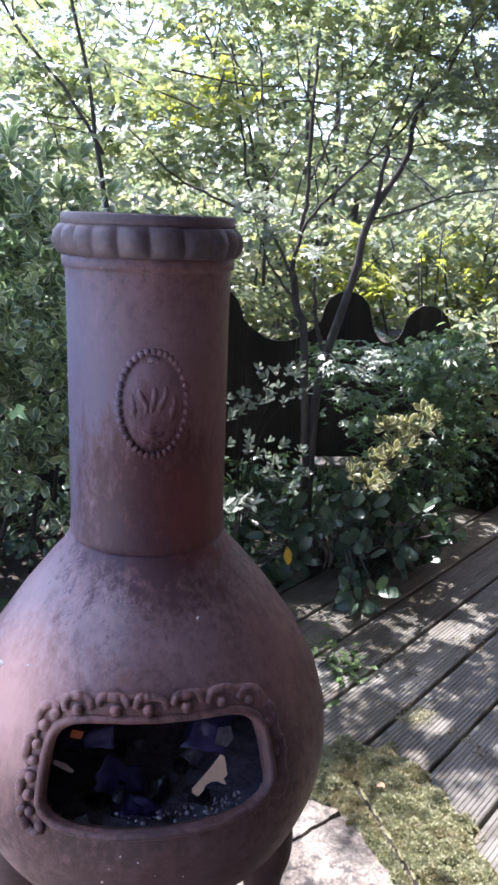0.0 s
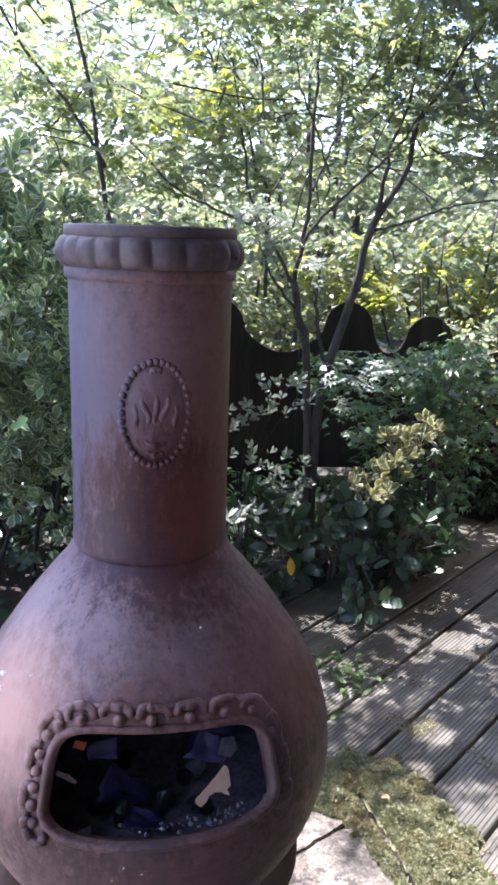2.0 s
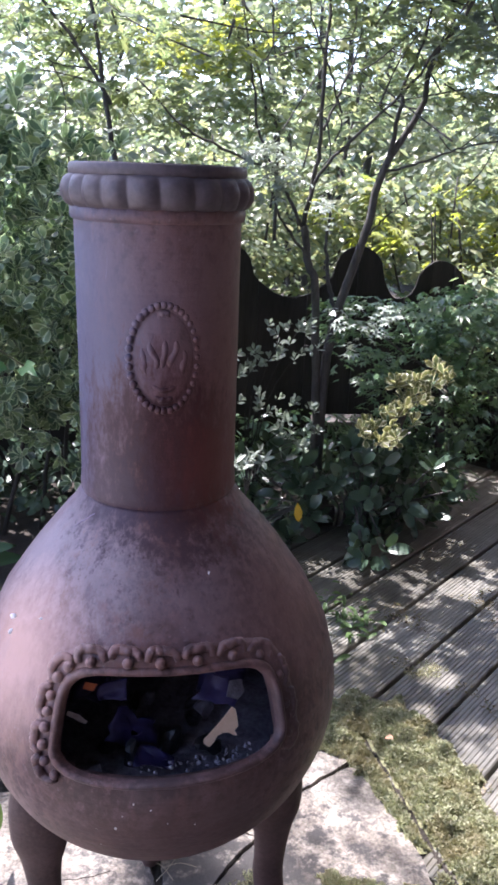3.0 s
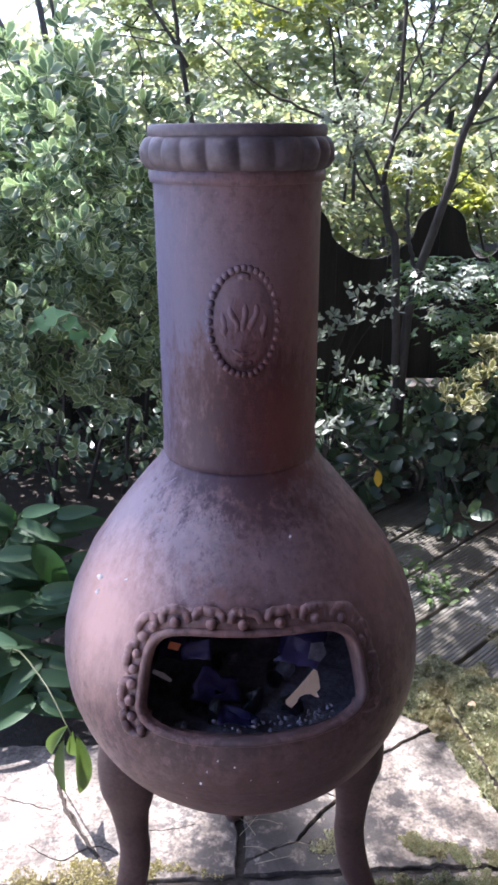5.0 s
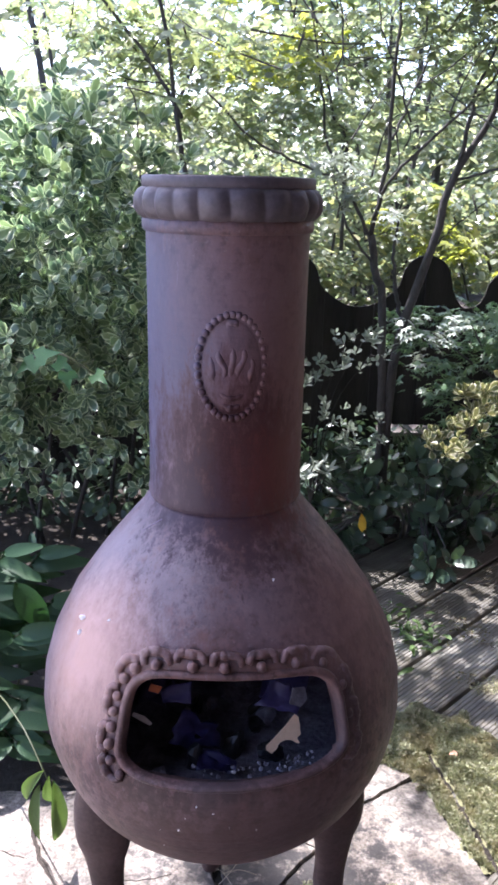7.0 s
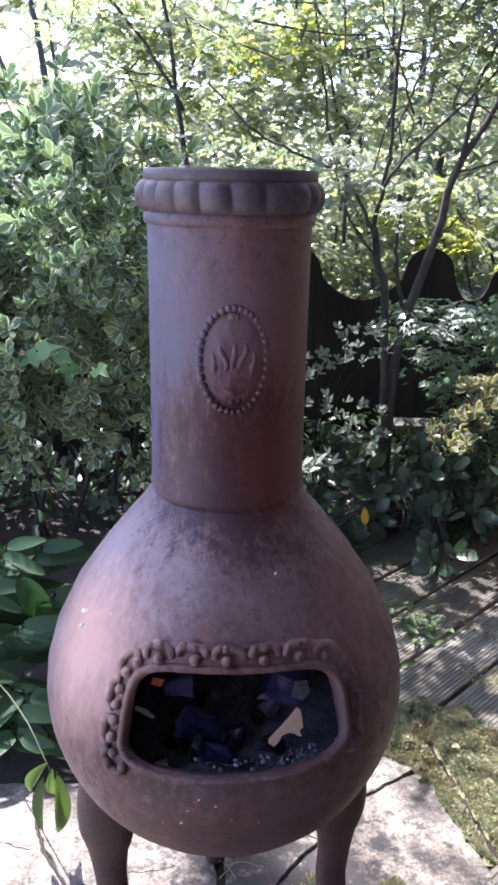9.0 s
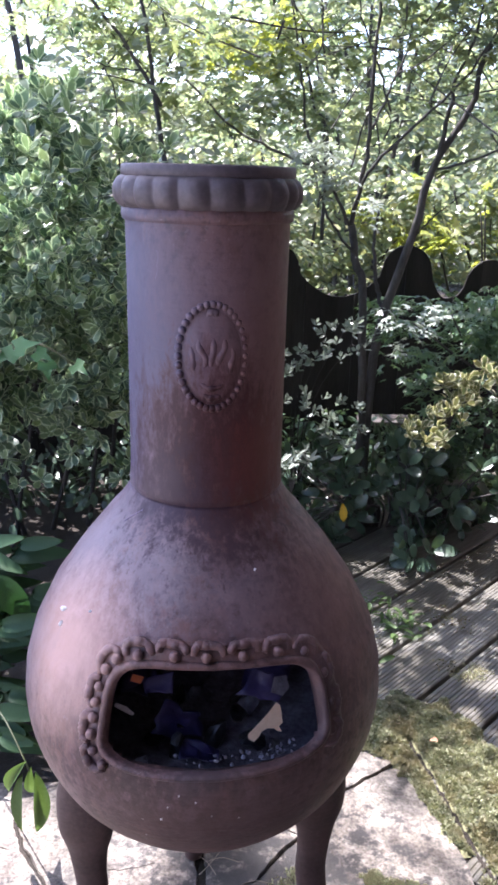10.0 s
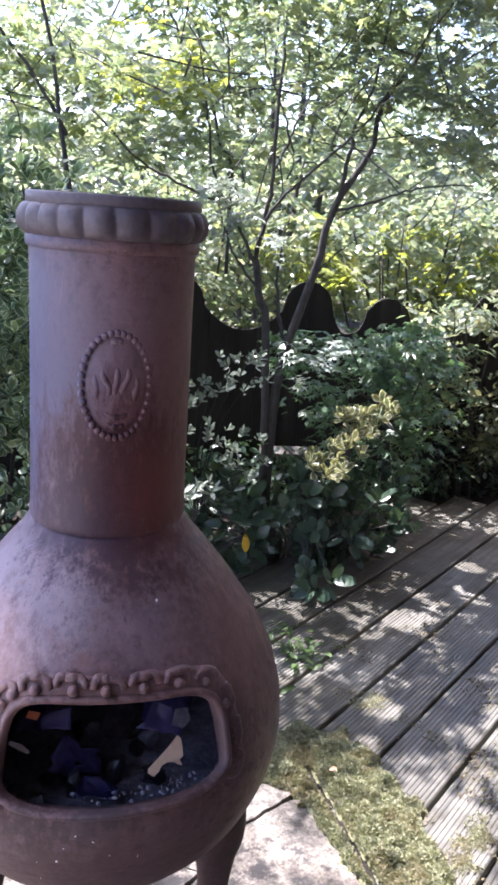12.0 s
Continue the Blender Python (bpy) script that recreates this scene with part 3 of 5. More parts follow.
        t = max(0, min(1, (p - a).dot(b - a) / (b - a).length_squared))
        best = min(best, (p - (a + (b - a) * t)).length)
    return best


def moss_patch(name, poly, high, shoots, seed, label, crevice=(), thin=False, shoot=MOSS):
    rng = np.random.default_rng(seed)
    thing = empty(name, label, "moss", kind="stuff")
    xs = [p[0] for p in poly]
    ys = [p[1] for p in poly]

    def height(x, y):
        d = margin(poly, x, y) + 0.040 * noise.noise(Vector((x * 15, y * 15, seed))) + 0.024 * noise.noise(Vector((x * 42, y * 42, seed))) - high * 0.8
        if not inside(poly, x, y) or d <= 0:
            return -0.004
        lumps = 0.70 + 0.55 * noise.noise(Vector((x * 18, y * 18, seed + 5))) + 0.60 * noise.noise(Vector((x * 38, y * 38, seed + 3))) + 0.30 * noise.noise(Vector((x * 90, y * 90, seed)))
        h = high * (min(1, d / 0.035) ** 0.6) * max(0.06, lumps)
        for a, b in zip(crevice, crevice[1:]):
            near = (Vector((x, y)) - Vector(a) - (Vector(b) - Vector(a)) * max(0, min(1, (Vector((x, y)) - Vector(a)).dot(Vector(b) - Vector(a)) / (Vector(b) - Vector(a)).length_squared))).length
            if near + 0.005 * noise.noise(Vector((x * 50, y * 50, 9))) < 0.009:
                return -0.004
            h *= min(1, 0.05 + (near + 0.004 * noise.noise(Vector((x * 60, y * 60, 1)))) / 0.030)
        return h + 0.001

    bm = bmesh.new()
    step = 0.009
    ragged = lambda x, y: margin(poly, x, y) / 0.035 + 0.9 * noise.noise(Vector((x * 30, y * 30, seed))) + 0.7 * noise.noise(Vector((x * 75, y * 75, seed + 2)))
    nx, ny = int((max(xs) - min(xs)) / step) + 2, int((max(ys) - min(ys)) / step) + 2
    grid_faces(bm, [[(min(xs) + i * step, min(ys) + j * step, height(min(xs) + i * step, min(ys) + j * step)) for i in range(nx)] for j in range(ny)], closed=False)
    dead = [f for f in bm.faces if all(v.co.z < 0 for v in f.verts)]
    bmesh.ops.delete(bm, geom=dead, context="FACES")
    bmesh.ops.recalc_face_normals(bm, faces=bm.faces)
    if thin:
        bm.free()
    else:
        part("moss_cushion", bm, MOSS_BED, thing, smooth=True)
    if crevice:
        bm = bmesh.new()
        tube(bm, [(x, y, -0.010) for x, y in crevice], [0.011] * len(crevice), 6)
        part("soil_joint", bm, SOIL, thing, "dark earth in the joint")
    at = []
    while len(at) < shoots:
        x, y = rng.uniform(min(xs), max(xs)), rng.uniform(min(ys), max(ys))
        h = height(x, y) if not thin else (0.002 if inside(poly, x, y) and ragged(x, y) > rng.uniform(0.1, 1.1) else -1)
        if h > 0:
            at.append((x, y, h - 0.001))
    n = len(at)
    al = np.stack([rng.normal(0, 0.7, n), rng.normal(0, 0.7, n), np.abs(rng.normal(0.7, 0.4, n))], 1)
    linked("moss_shoots", leaf_mesh("moss_shoots", CHIP, at, al, rng.normal(0, 1, (n, 3)), rng.uniform(0.0025, 0.006, n) if thin else rng.uniform(0.0035, 0.010, n)), shoot, thing)
    return thing


moss_patch("moss", [(0.27, 0.45), (0.36, 0.455), (0.385, 0.39), (0.410, 0.31), (0.445, 0.22), (0.460, 0.10), (0.49, -0.07), (0.63, -0.04), (0.64, 0.20), (0.635, 0.36), (0.60, 0.49), (0.55, 0.62), (0.45, 0.67), (0.35, 0.635)], 0.021, 80000, 1, "thick olive-green moss creeping between slabs and deck", ((0.425, 0.50), (0.437, 0.449), (0.455, 0.33), (0.471, 0.226), (0.50, 0.10), (0.53, -0.03)))
moss_patch("moss", [(0.25, 0.165), (0.29, 0.175), (0.36, 0.145), (0.43, 0.13), (0.43, 0.105), (0.34, 0.10), (0.29, 0.12)], 0.006, 6500, 2, "small patch of yellow-green moss on a slab", thin=True)
moss_patch("moss", [(0.20, 0.09), (0.35, 0.095), (0.45, 0.10), (0.44, 0.05), (0.36, 0.045), (0.28, 0.01), (0.22, 0.04)], 0.0045, 8500, 3, "thin moss along the slab joint", thin=True)
moss_patch("moss", [(-0.42, 0.07), (-0.37, 0.12), (-0.31, 0.12), (-0.26, 0.145), (-0.19, 0.125), (-0.165, 0.07), (-0.19, 0.015), (-0.23, 0.02), (-0.29, 0.055), (-0.36, 0.04)], 0.004, 4200, 4, "thin golden moss along the slab joint", thin=True, shoot=MOSS_GOLD)
moss_patch("moss", [(0.10, 0.16), (0.15, 0.185), (0.20, 0.17), (0.19, 0.115), (0.13, 0.10)], 0.004, 900, 5, "thin dry moss on a stained slab", thin=True)
moss_patch("moss", [(-0.16, 0.13), (-0.10, 0.12), (-0.03, 0.11), (-0.03, 0.085), (-0.12, 0.09), (-0.17, 0.085)], 0.004, 650, 6, "thin golden moss along the slab joint", thin=True, shoot=MOSS_GOLD)

moss_patch("moss", [(0.57, 0.73), (0.60, 0.69), (0.66, 0.70), (0.71, 0.75), (0.67, 0.78), (0.61, 0.77)], 0.005, 700, 5, "small clump of moss and crumbs on the deck", thin=True)
moss_patch("moss", [(0.60, 0.20), (0.66, 0.19), (0.74, 0.27), (0.78, 0.34), (0.73, 0.36), (0.65, 0.29)], 0.007, 2200, 6, "yellow-green moss over a gap of the deck", thin=True)

# ---- fence ----
FENCE_Y = 2.35


HEADS = [-2.9, -2.35, -1.82, -1.28, -0.76, -0.25, 0.27, 0.80, 1.14, 1.62, 2.14, 2.67, 3.2]


def fence_top(x):
    """The scalloped line of the fence: sweeps rising to round heads."""
    near = min(HEADS, key=lambda h: abs(h - x))
    d = abs(x - near)
    base = 0.745 if near != 1.14 else 0.695
    if d < 0.104:
        return base + math.sqrt(max(0, 0.104 ** 2 - d * d)) * 1.12
    other = min((h for h in HEADS if (h - near) * (x - near) > 0), key=lambda h: abs(h - x))
    half = abs(other - near) / 2 - 0.104
    u = 1 - (d - 0.104) / half
    return 0.655 + (base - 0.655) * u * u


fence = empty("fence", "dark-stained timber fence with a scalloped top", "fence", (0, FENCE_Y, 0))
for k in range(-26, 30):
    x0 = k * 0.1
    bm = bmesh.new()
    tops = [(x0 - 0.004 + 0.108 * j / 8) for j in range(9)]
    lift = 0.011 * (k % 2)
    rows = []
    for y in (-0.005, 0.005):
        rows.append([(x, FENCE_Y + y + lift, -0.05) for x in tops])
        rows.append([(x, FENCE_Y + y + lift, fence_top(x)) for x in tops])
    a = [bm.verts.new(p) for p in rows[0] + rows[1][::-1]]
    b = [bm.verts.new(p) for p in rows[2] + rows[3][::-1]]
    bm.faces.new(a)
    bm.faces.new(b[::-1])
    for i in range(len(a)):
        j = (i + 1) % len(a)
        bm.faces.new((a[j], a[i], b[i], b[j]))
    bmesh.ops.recalc_face_normals(bm, faces=bm.faces)
    part("fence_board", bm, FENCE_WOOD, fence)
for z in (0.22, 0.58):
    bm = bmesh.new()
    bmesh.ops.create_cube(bm, size=1, matrix=Matrix.LocRotScale((0.2, FENCE_Y + 0.040, z), None, (5.5, 0.034, 0.07)))
    bmesh.ops.bevel(bm, geom=bm.edges, offset=0.004, segments=1, affect="EDGES")
    part("fence_rail", bm, FENCE_WOOD, fence)

# plank lying in the bed
bm = bmesh.new()
bmesh.ops.create_cube(bm, size=1, matrix=Matrix.LocRotScale((0.72, 2.12, 0.21), Euler((0.5, 0.03, 0.06)), (0.25, 0.05, 0.022)))
bmesh.ops.bevel(bm, geom=bm.edges, offset=0.003, segments=2, affect="EDGES")
tagged(part("plank", bm, PALE_WOOD), "weathered grey plank end among the plants", "plank")

# ---- unseen walls added beside and behind the camera to shape the light ----
RENDERED = mat_rough("white_painted_render", (0.72, 0.71, 0.69), (0.82, 0.81, 0.79), 0.9, 6, 0.3)
# white wall added as a reflector for the chimenea's left front
bm = bmesh.new()
bmesh.ops.create_cube(bm, size=1, matrix=Matrix.LocRotScale((-3.70, -1.95, 0.35), None, (5.6, 0.25, 0.9)))
tagged(part("bounce_wall_west", bm, RENDERED), "unseen low white painted wall added to bounce light on the chimenea", "wall", kind="structure")
# wall added to keep sky light off the chimenea's front
bm = bmesh.new()
bmesh.ops.create_cube(bm, size=1, matrix=Matrix.LocRotScale((2.8, -1.85, 2.4), None, (7.38, 0.25, 5.0)))
bmesh.ops.bevel(bm, geom=bm.edges, offset=0.01, segments=1, affect="EDGES")
tagged(part("unseen_wall_south", bm, UNSEEN_BRICK), "unseen plain brown brick wall added to block light from the front", "wall", kind="structure")
# wall added to hold back sky on the right and give soft fill
bm = bmesh.new()
bmesh.ops.create_cube(bm, size=1, matrix=Matrix.LocRotScale((2.5, 0.30, 2.4), None, (0.25, 4.04, 5.0)))
tagged(part("unseen_wall_east", bm, PALE_BRICK), "unseen plain pale brick wall added to shape light from the right", "wall", kind="structure")

# ---- the chimenea ----
TUBE_R, NECK_Z, BELLY_Z = 0.086, 0.774, 0.525
FACE = radians(-86.3)
chimenea = empty("chimenea", "brown weathered clay chimenea standing on three curved legs", "chimenea")
UPPER = [(0.774, 0.0862), (0.755, 0.098), (0.74, 0.1119), (0.70, 0.1441), (0.65, 0.1787), (0.60, 0.2035), (0.56, 0.2145), (0.525, 0.2180)]


def belly_r(z):
    """The belly's radius at a height."""
    if z >= BELLY_Z:
        for (z1, r1), (z0, r0) in zip(UPPER, UPPER[1:]):
            if z >= z0:
                t = (z - z0) / (z1 - z0)
                return r0 + (r1 - r0) * t
    return 0.218 * math.sqrt(max(0, 1 - ((BELLY_Z - z) / 0.208) ** 2))


def on_belly(a, z, out=0.0):
    """A point on the belly at the angle a from the front, at height z, lifted off it by out."""
    dr = (belly_r(z + 0.004) - belly_r(z - 0.004)) / 0.008
    nr, nz = 1 / math.hypot(1, dr), -dr / math.hypot(1, dr)
    r = belly_r(z) + out * nr
    return Vector((r * math.cos(FACE + a), r * math.sin(FACE + a), z + out * nz))


MOUTH_Z, MOUTH_H, MOUTH_W, MOUTH_R = 0.5885, 0.0475, 0.1215, 0.215


def mouth(t, grow=0.0):
    """The mouth's rounded outline, t in turns from the bottom middle, clockwise as seen: angle from the front and height."""
    a = 2 * math.pi * t - math.pi / 2
    c, s = math.cos(a), math.sin(a)
    p = 0.40
    x = (MOUTH_W + grow) * math.copysign(abs(c) ** p, c)
    z = (MOUTH_H + grow * 0.85) * math.copysign(abs(s) ** p, s)
    lean = x / (MOUTH_W + grow)
    z += 0.0035 * (1 - lean * lean) + 0.0015 * lean if s > 0 else -0.0025 * lean - 0.0015 * (1 - lean * lean)
    return -x / MOUTH_R, MOUTH_Z + z


def in_mouth(a, z, grow=0.0):
    x = abs(a) * MOUTH_R / (MOUTH_W + grow)
    y = abs(z - MOUTH_Z) / (MOUTH_H + grow)
    return x ** 5.5 + y ** 5.5 < 1


# belly with its mouth cut out
bm = bmesh.new()
steps = 240
zs = [NECK_Z - (NECK_Z - 0.3185) * (i / 110) for i in range(111)]
rows = []
for z in zs:
    rows.append([on_belly(2 * math.pi * i / steps, z) for i in range(steps)])
vs = grid_faces(bm, rows)
bm.faces.new(vs[-1])
gone = []
for f in bm.faces:
    c = f.calc_center_median()
    a = (math.atan2(c.y, c.x) - FACE + math.pi) % (2 * math.pi) - math.pi
    if in_mouth(a, c.z, 0.005) and abs(a) < 1.2:
        gone.append(f)
bmesh.ops.delete(bm, geom=gone, context="FACES")
for v in bm.verts:
    k = noise.noise(v.co * 9) * 0.0012 + noise.noise(v.co * 30) * 0.0004
    v.co += Vector((v.co.x, v.co.y, 0)).normalized() * k
bmesh.ops.recalc_face_normals(bm, faces=bm.faces)
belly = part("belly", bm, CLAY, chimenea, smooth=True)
mod = belly.modifiers.new("wall", "SOLIDIFY")
mod.thickness = 0.013
mod.offset = -1
belly.data.materials.append(LILAC_CLAY)
mod.material_offset = 1
mod.material_offset_rim = 0

# neck pipe
bm = bmesh.new()
lathe(bm, [(TUBE_R - 0.012, 1.1195), (TUBE_R - 0.011, 0.75), (TUBE_R - 0.002, 0.752), (TUBE_R - 0.0002, 0.760), (TUBE_R + 0.0002, 0.7745), (TUBE_R + 0.0010, 0.7765), (TUBE_R + 0.0016, 0.779), (TUBE_R + 0.0007, 0.788), (TUBE_R + 0.0002, 0.80), (TUBE_R, 0.9), (TUBE_R, 1.0), (TUBE_R + 0.0005, 1.066)], 128)
bmesh.ops.recalc_face_normals(bm, faces=bm.faces)
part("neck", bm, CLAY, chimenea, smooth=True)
# plain band, gadrooned roll and lip of the rim
bm = bmesh.new()
lathe(bm, [(TUBE_R - 0.002, 1.064), (TUBE_R + 0.0035, 1.0655), (TUBE_R + 0.0045, 1.070), (TUBE_R + 0.004, 1.0785), (TUBE_R - 0.002, 1.081)], 128)
bmesh.ops.recalc_face_normals(bm, faces=bm.faces)
part("rim_band", bm, CLAY, chimenea, smooth=True)


def flutes(a, z):
    """Round lobes side by side, parted by narrow worn creases."""
    u = (z - 1.0925) / 0.0165
    depth = math.sqrt(max(0, 1 - u * u))
    turn = a + 0.05 * math.sin(3 * a + 1)
    crease = 1 - abs(math.sin(10.5 * turn + 0.12 * u + 0.35))
    return depth * (0.0012 - 0.0042 * crease ** 1.15 - 0.0010 * noise.noise(Vector((5 * math.cos(a), 5 * math.sin(a), 90 * z))))


bm = bmesh.new()
prof = [(TUBE_R - 0.002, 1.0775)]
for i in range(17):
    th = -math.pi / 2 + math.pi * i / 16
    prof.append((0.0868 + 0.0112 * math.cos(th), 1.0925 + 0.0160 * math.sin(th)))
lathe(bm, prof, 416, flutes)
bmesh.ops.recalc_face_normals(bm, faces=bm.faces)
part("rim_roll", bm, SOOTED, chimenea, smooth=True)
bm = bmesh.new()
lathe(bm, [(0.072, 1.06), (0.0735, 1.1165), (0.0750, 1.1188), (0.0885, 1.1190), (0.0902, 1.1175), (0.0905, 1.109), (0.0885, 1.1055), (0.080, 1.105)], 128, lambda a, z: 0.0006 * math.sin(5 * a + 1))
bmesh.ops.recalc_face_normals(bm, faces=bm.faces)
part("lip", bm, SOOTED, chimenea, smooth=True)


# medallion on the neck: an oval of beads round a worn relief
def on_neck(x, z, out=0.0):
    a = FACE - radians(0.2) + x / TUBE_R
    return Vector(((TUBE_R + out) * math.cos(a), (TUBE_R + out) * math.sin(a), z))


def bead(at, r, squash=1.0):
    bm = bmesh.new()
    bmesh.ops.create_uvsphere(bm, u_segments=12, v_segments=8, radius=r, matrix=Matrix.LocRotScale(at, None, (1, 1, squash)))
    return bm


medallion_bm = bmesh.new()
rings = []
for s, out in ((0.0, 0.0018), (0.5, 0.0020), (0.8, 0.0012), (0.9, 0.0004), (1.0, -0.001)):
    rings.append([on_neck(0.0325 * s * math.cos(t) + 1e-5 * math.cos(t), 0.9365 + 0.051 * s * math.sin(t) + 1e-5 * math.sin(t), out + (0.0006 * noise.noise(Vector((s * math.cos(t) * 4, s * math.sin(t) * 6, 2))) if s < 0.9 else 0)) for t in [2 * math.pi * k / 64 for k in range(64)]])
grid_faces(medallion_bm, rings)
bmesh.ops.remove_doubles(medallion_bm, verts=medallion_bm.verts, dist=0.0001)
bmesh.ops.recalc_face_normals(medallion_bm, faces=medallion_bm.faces)
medallion = part("medallion", medallion_bm, CLAY, chimenea, "worn oval relief on the neck", smooth=True)
for k in range(36):
    t = 2 * math.pi * k / 36
    worn = max(0.0, math.cos(t - 0.25)) ** 0.7
    part("bead", bead(on_neck(0.0350 * math.cos(t), 0.9365 + 0.0530 * math.sin(t), 0.0008 - 0.0026 * worn), 0.0040 - 0.0005 * worn), CLAY, medallion, smooth=True)
STROKES = [[(-0.0085, 0.022), (-0.0110, 0.010), (-0.0060, -0.002), (-0.0075, -0.012)], [(-0.0010, 0.024), (0.0015, 0.010), (-0.0012, -0.002), (0.0008, -0.013)], [(0.0075, 0.021), (0.0105, 0.010), (0.0055, -0.002), (0.0068, -0.012)], [(-0.0170, 0.012), (-0.0165, -0.004), (-0.0135, -0.015)], [(0.0170, 0.010), (0.0165, -0.004), (0.0135, -0.015)], [(-0.0115, -0.019), (-0.006, -0.023), (0.0, -0.0245), (0.006, -0.023), (0.0115, -0.019)], [(-0.009, -0.029), (0.0, -0.0325), (0.009, -0.029)], [(-0.006, 0.031), (0.0, 0.035), (0.006, 0.031)]]
for k, stroke in enumerate(STROKES):
    bm = bmesh.new()
    line = smooth_path([(1.2 * x, 1.3 * z, 0) for x, z in stroke], 18)
    tube(bm, [on_neck(p.x + 0.0008 * math.sin(0.7 * i + k), 0.9365 + p.y, -0.0008) for i, p in enumerate(line)], [(0.0042 + 0.0004 * math.sin(1.1 * i + k)) * math.sin(math.pi * (0.12 + 0.76 * i / 17)) for i in range(18)], 8)
    part("relief_ridge", bm, CLAY, medallion, smooth=True)

# mouth: a moulded lip, and an ornamental border of scrolls and balls on three sides
bm = bmesh.new()
n = 160
rows = []
for k in range(n):
    t = k / n
    ring = []
    for grow, out in ((-0.001, -0.005), (-0.001, 0.001), (0.000, 0.0045), (0.003, 0.0062), (0.006, 0.0050), (0.008, 0.002), (0.009, -0.004)):
        a, z = mouth(t, grow)
        ring.append(on_belly(a, z, out))
    rows.append(ring)
vs = [[bm.verts.new(p) for p in r] for r in rows]
for k in range(n):
    p, q = vs[k], vs[(k + 1) % n]
    for i in range(6):
        bm.faces.new((p[i], q[i], q[i + 1], p[i + 1]))
bmesh.ops.recalc_face_normals(bm, faces=bm.faces)
part("mouth_surround", bm, CLAY, chimenea, "moulded clay lip round the fire mouth", smooth=True)
# raised field that carries the ornament
bm = bmesh.new()
rows = []
m0, m1, n = 0.110, 0.865, 130
for k in range(n + 1):
    t = m0 + (m1 - m0) * k / n
    ring = []
    for grow, out in ((0.007, 0.001), (0.008, 0.0020), (0.015, 0.0022), (0.022, 0.0022), (0.026, 0.0014), (0.028, -0.001)):
        a, z = mouth(t, grow)
        ring.append(on_belly(a, z, out))
    rows.append(ring)
grid_faces(bm, rows, closed=False)
bmesh.ops.recalc_face_normals(bm, faces=bm.faces)
border = part("ornament_border", bm, CLAY, chimenea, "border of scrolls and balls round the mouth", smooth=True)


def arc_table(grow):
    """Turns against length along the border."""
    out, acc = [(0.0, m0)], 0.0
    for k in range(1, 1201):
        t0, t = m0 + (m1 - m0) * (k - 1) / 1200, m0 + (m1 - m0) * k / 1200
        (a0, z0), (a, z) = mouth(t0, grow), mouth(t, grow)
        acc += (on_belly(a, z) - on_belly(a0, z0)).length
        out.append((acc, t))
    return out


ARC = arc_table(0.018)
ARC_L = ARC[-1][0]


def turn_at(s):
    s = max(0.0, min(ARC_L, s))
    lo, hi = 0, len(ARC) - 1
    while hi - lo > 1:
        mid = (lo + hi) // 2
        lo, hi = (mid, hi) if ARC[mid][0] <= s else (lo, mid)
    return ARC[lo][1] + (ARC[hi][1] - ARC[lo][1]) * (s - ARC[lo][0]) / (ARC[hi][0] - ARC[lo][0])


ro = random.Random(4)
UNITS = 13
STEP = ARC_L / UNITS
for k in range(UNITS):
    for u in (0.25, 0.75) if k < 4 else (0.5,):
        a, z = mouth(turn_at((k + u) * STEP + ro.uniform(-0.002, 0.002)), 0.0125)
        worn = max(0.0, min(1.0, (a - 0.15) / 0.35))
        part("ball", bead(on_belly(a, z, 0.0052 - 0.0056 * worn), 0.0056 + ro.uniform(-0.0005, 0.0005)), CLAY, border, smooth=True)
    bm = bmesh.new()
    line = []
    hook = ro.uniform(0.8, 1.15)
    for i in range(17):
        u = i / 16
        a, z = mouth(turn_at((k + 0.08 + 0.84 * u) * STEP), 0.0242 - 0.0105 * hook * (abs(u - 0.5) * 2) ** 6 + 0.0004 * math.sin(9 * u + k))
        worn = max(0.0, min(1.0, (a - 0.15) / 0.35))
        line.append(on_belly(a, z, 0.0042 - 0.0050 * worn + 0.0008 * math.sin(16 * u + k)))
    tube(bm, line, [(0.0052 + 0.0006 * math.sin(17 * u / 16 * 3 + k)) * (1 - 0.25 * abs(u / 8 - 1) ** 3) for u in range(17)], 9)
    part("scroll", bm, CLAY, border, smooth=True)


# hairline cracks, a scar and pale specks
def on_body(a, z, out=0.0):
    if z > NECK_Z:
        t = FACE + radians(a)
        return Vector(((TUBE_R + out) * math.cos(t), (TUBE_R + out) * math.sin(t), z))
    return on_belly(radians(a), z, out)


for pts, r in (([(-61.5, 0.7455), (-56.5, 0.754), (-50.5, 0.763)], 0.0006), ([(-22, 0.6836), (-16.6, 0.6876), (-6, 0.6946)], 0.0008), ([(-42.3, 1.060), (-40.7, 1.048), (-38.3, 1.032), (-40.2, 1.011)], 0.0005)):
    bm = bmesh.new()
    line = smooth_path([(a, z, 0) for a, z in pts], 12)
    tube(bm, [on_body(p.x + 0.35 * math.sin(9 * i), p.y + 0.0006 * math.sin(5 * i), -0.0001) for i, p in enumerate(line)], [0.55 * r * (0.4 + math.sin(math.pi * (0.1 + 0.8 * i / 11))) for i in range(12)], 6)
    part("crack", bm, LILAC_CLAY, chimenea)
rf = random.Random(12)
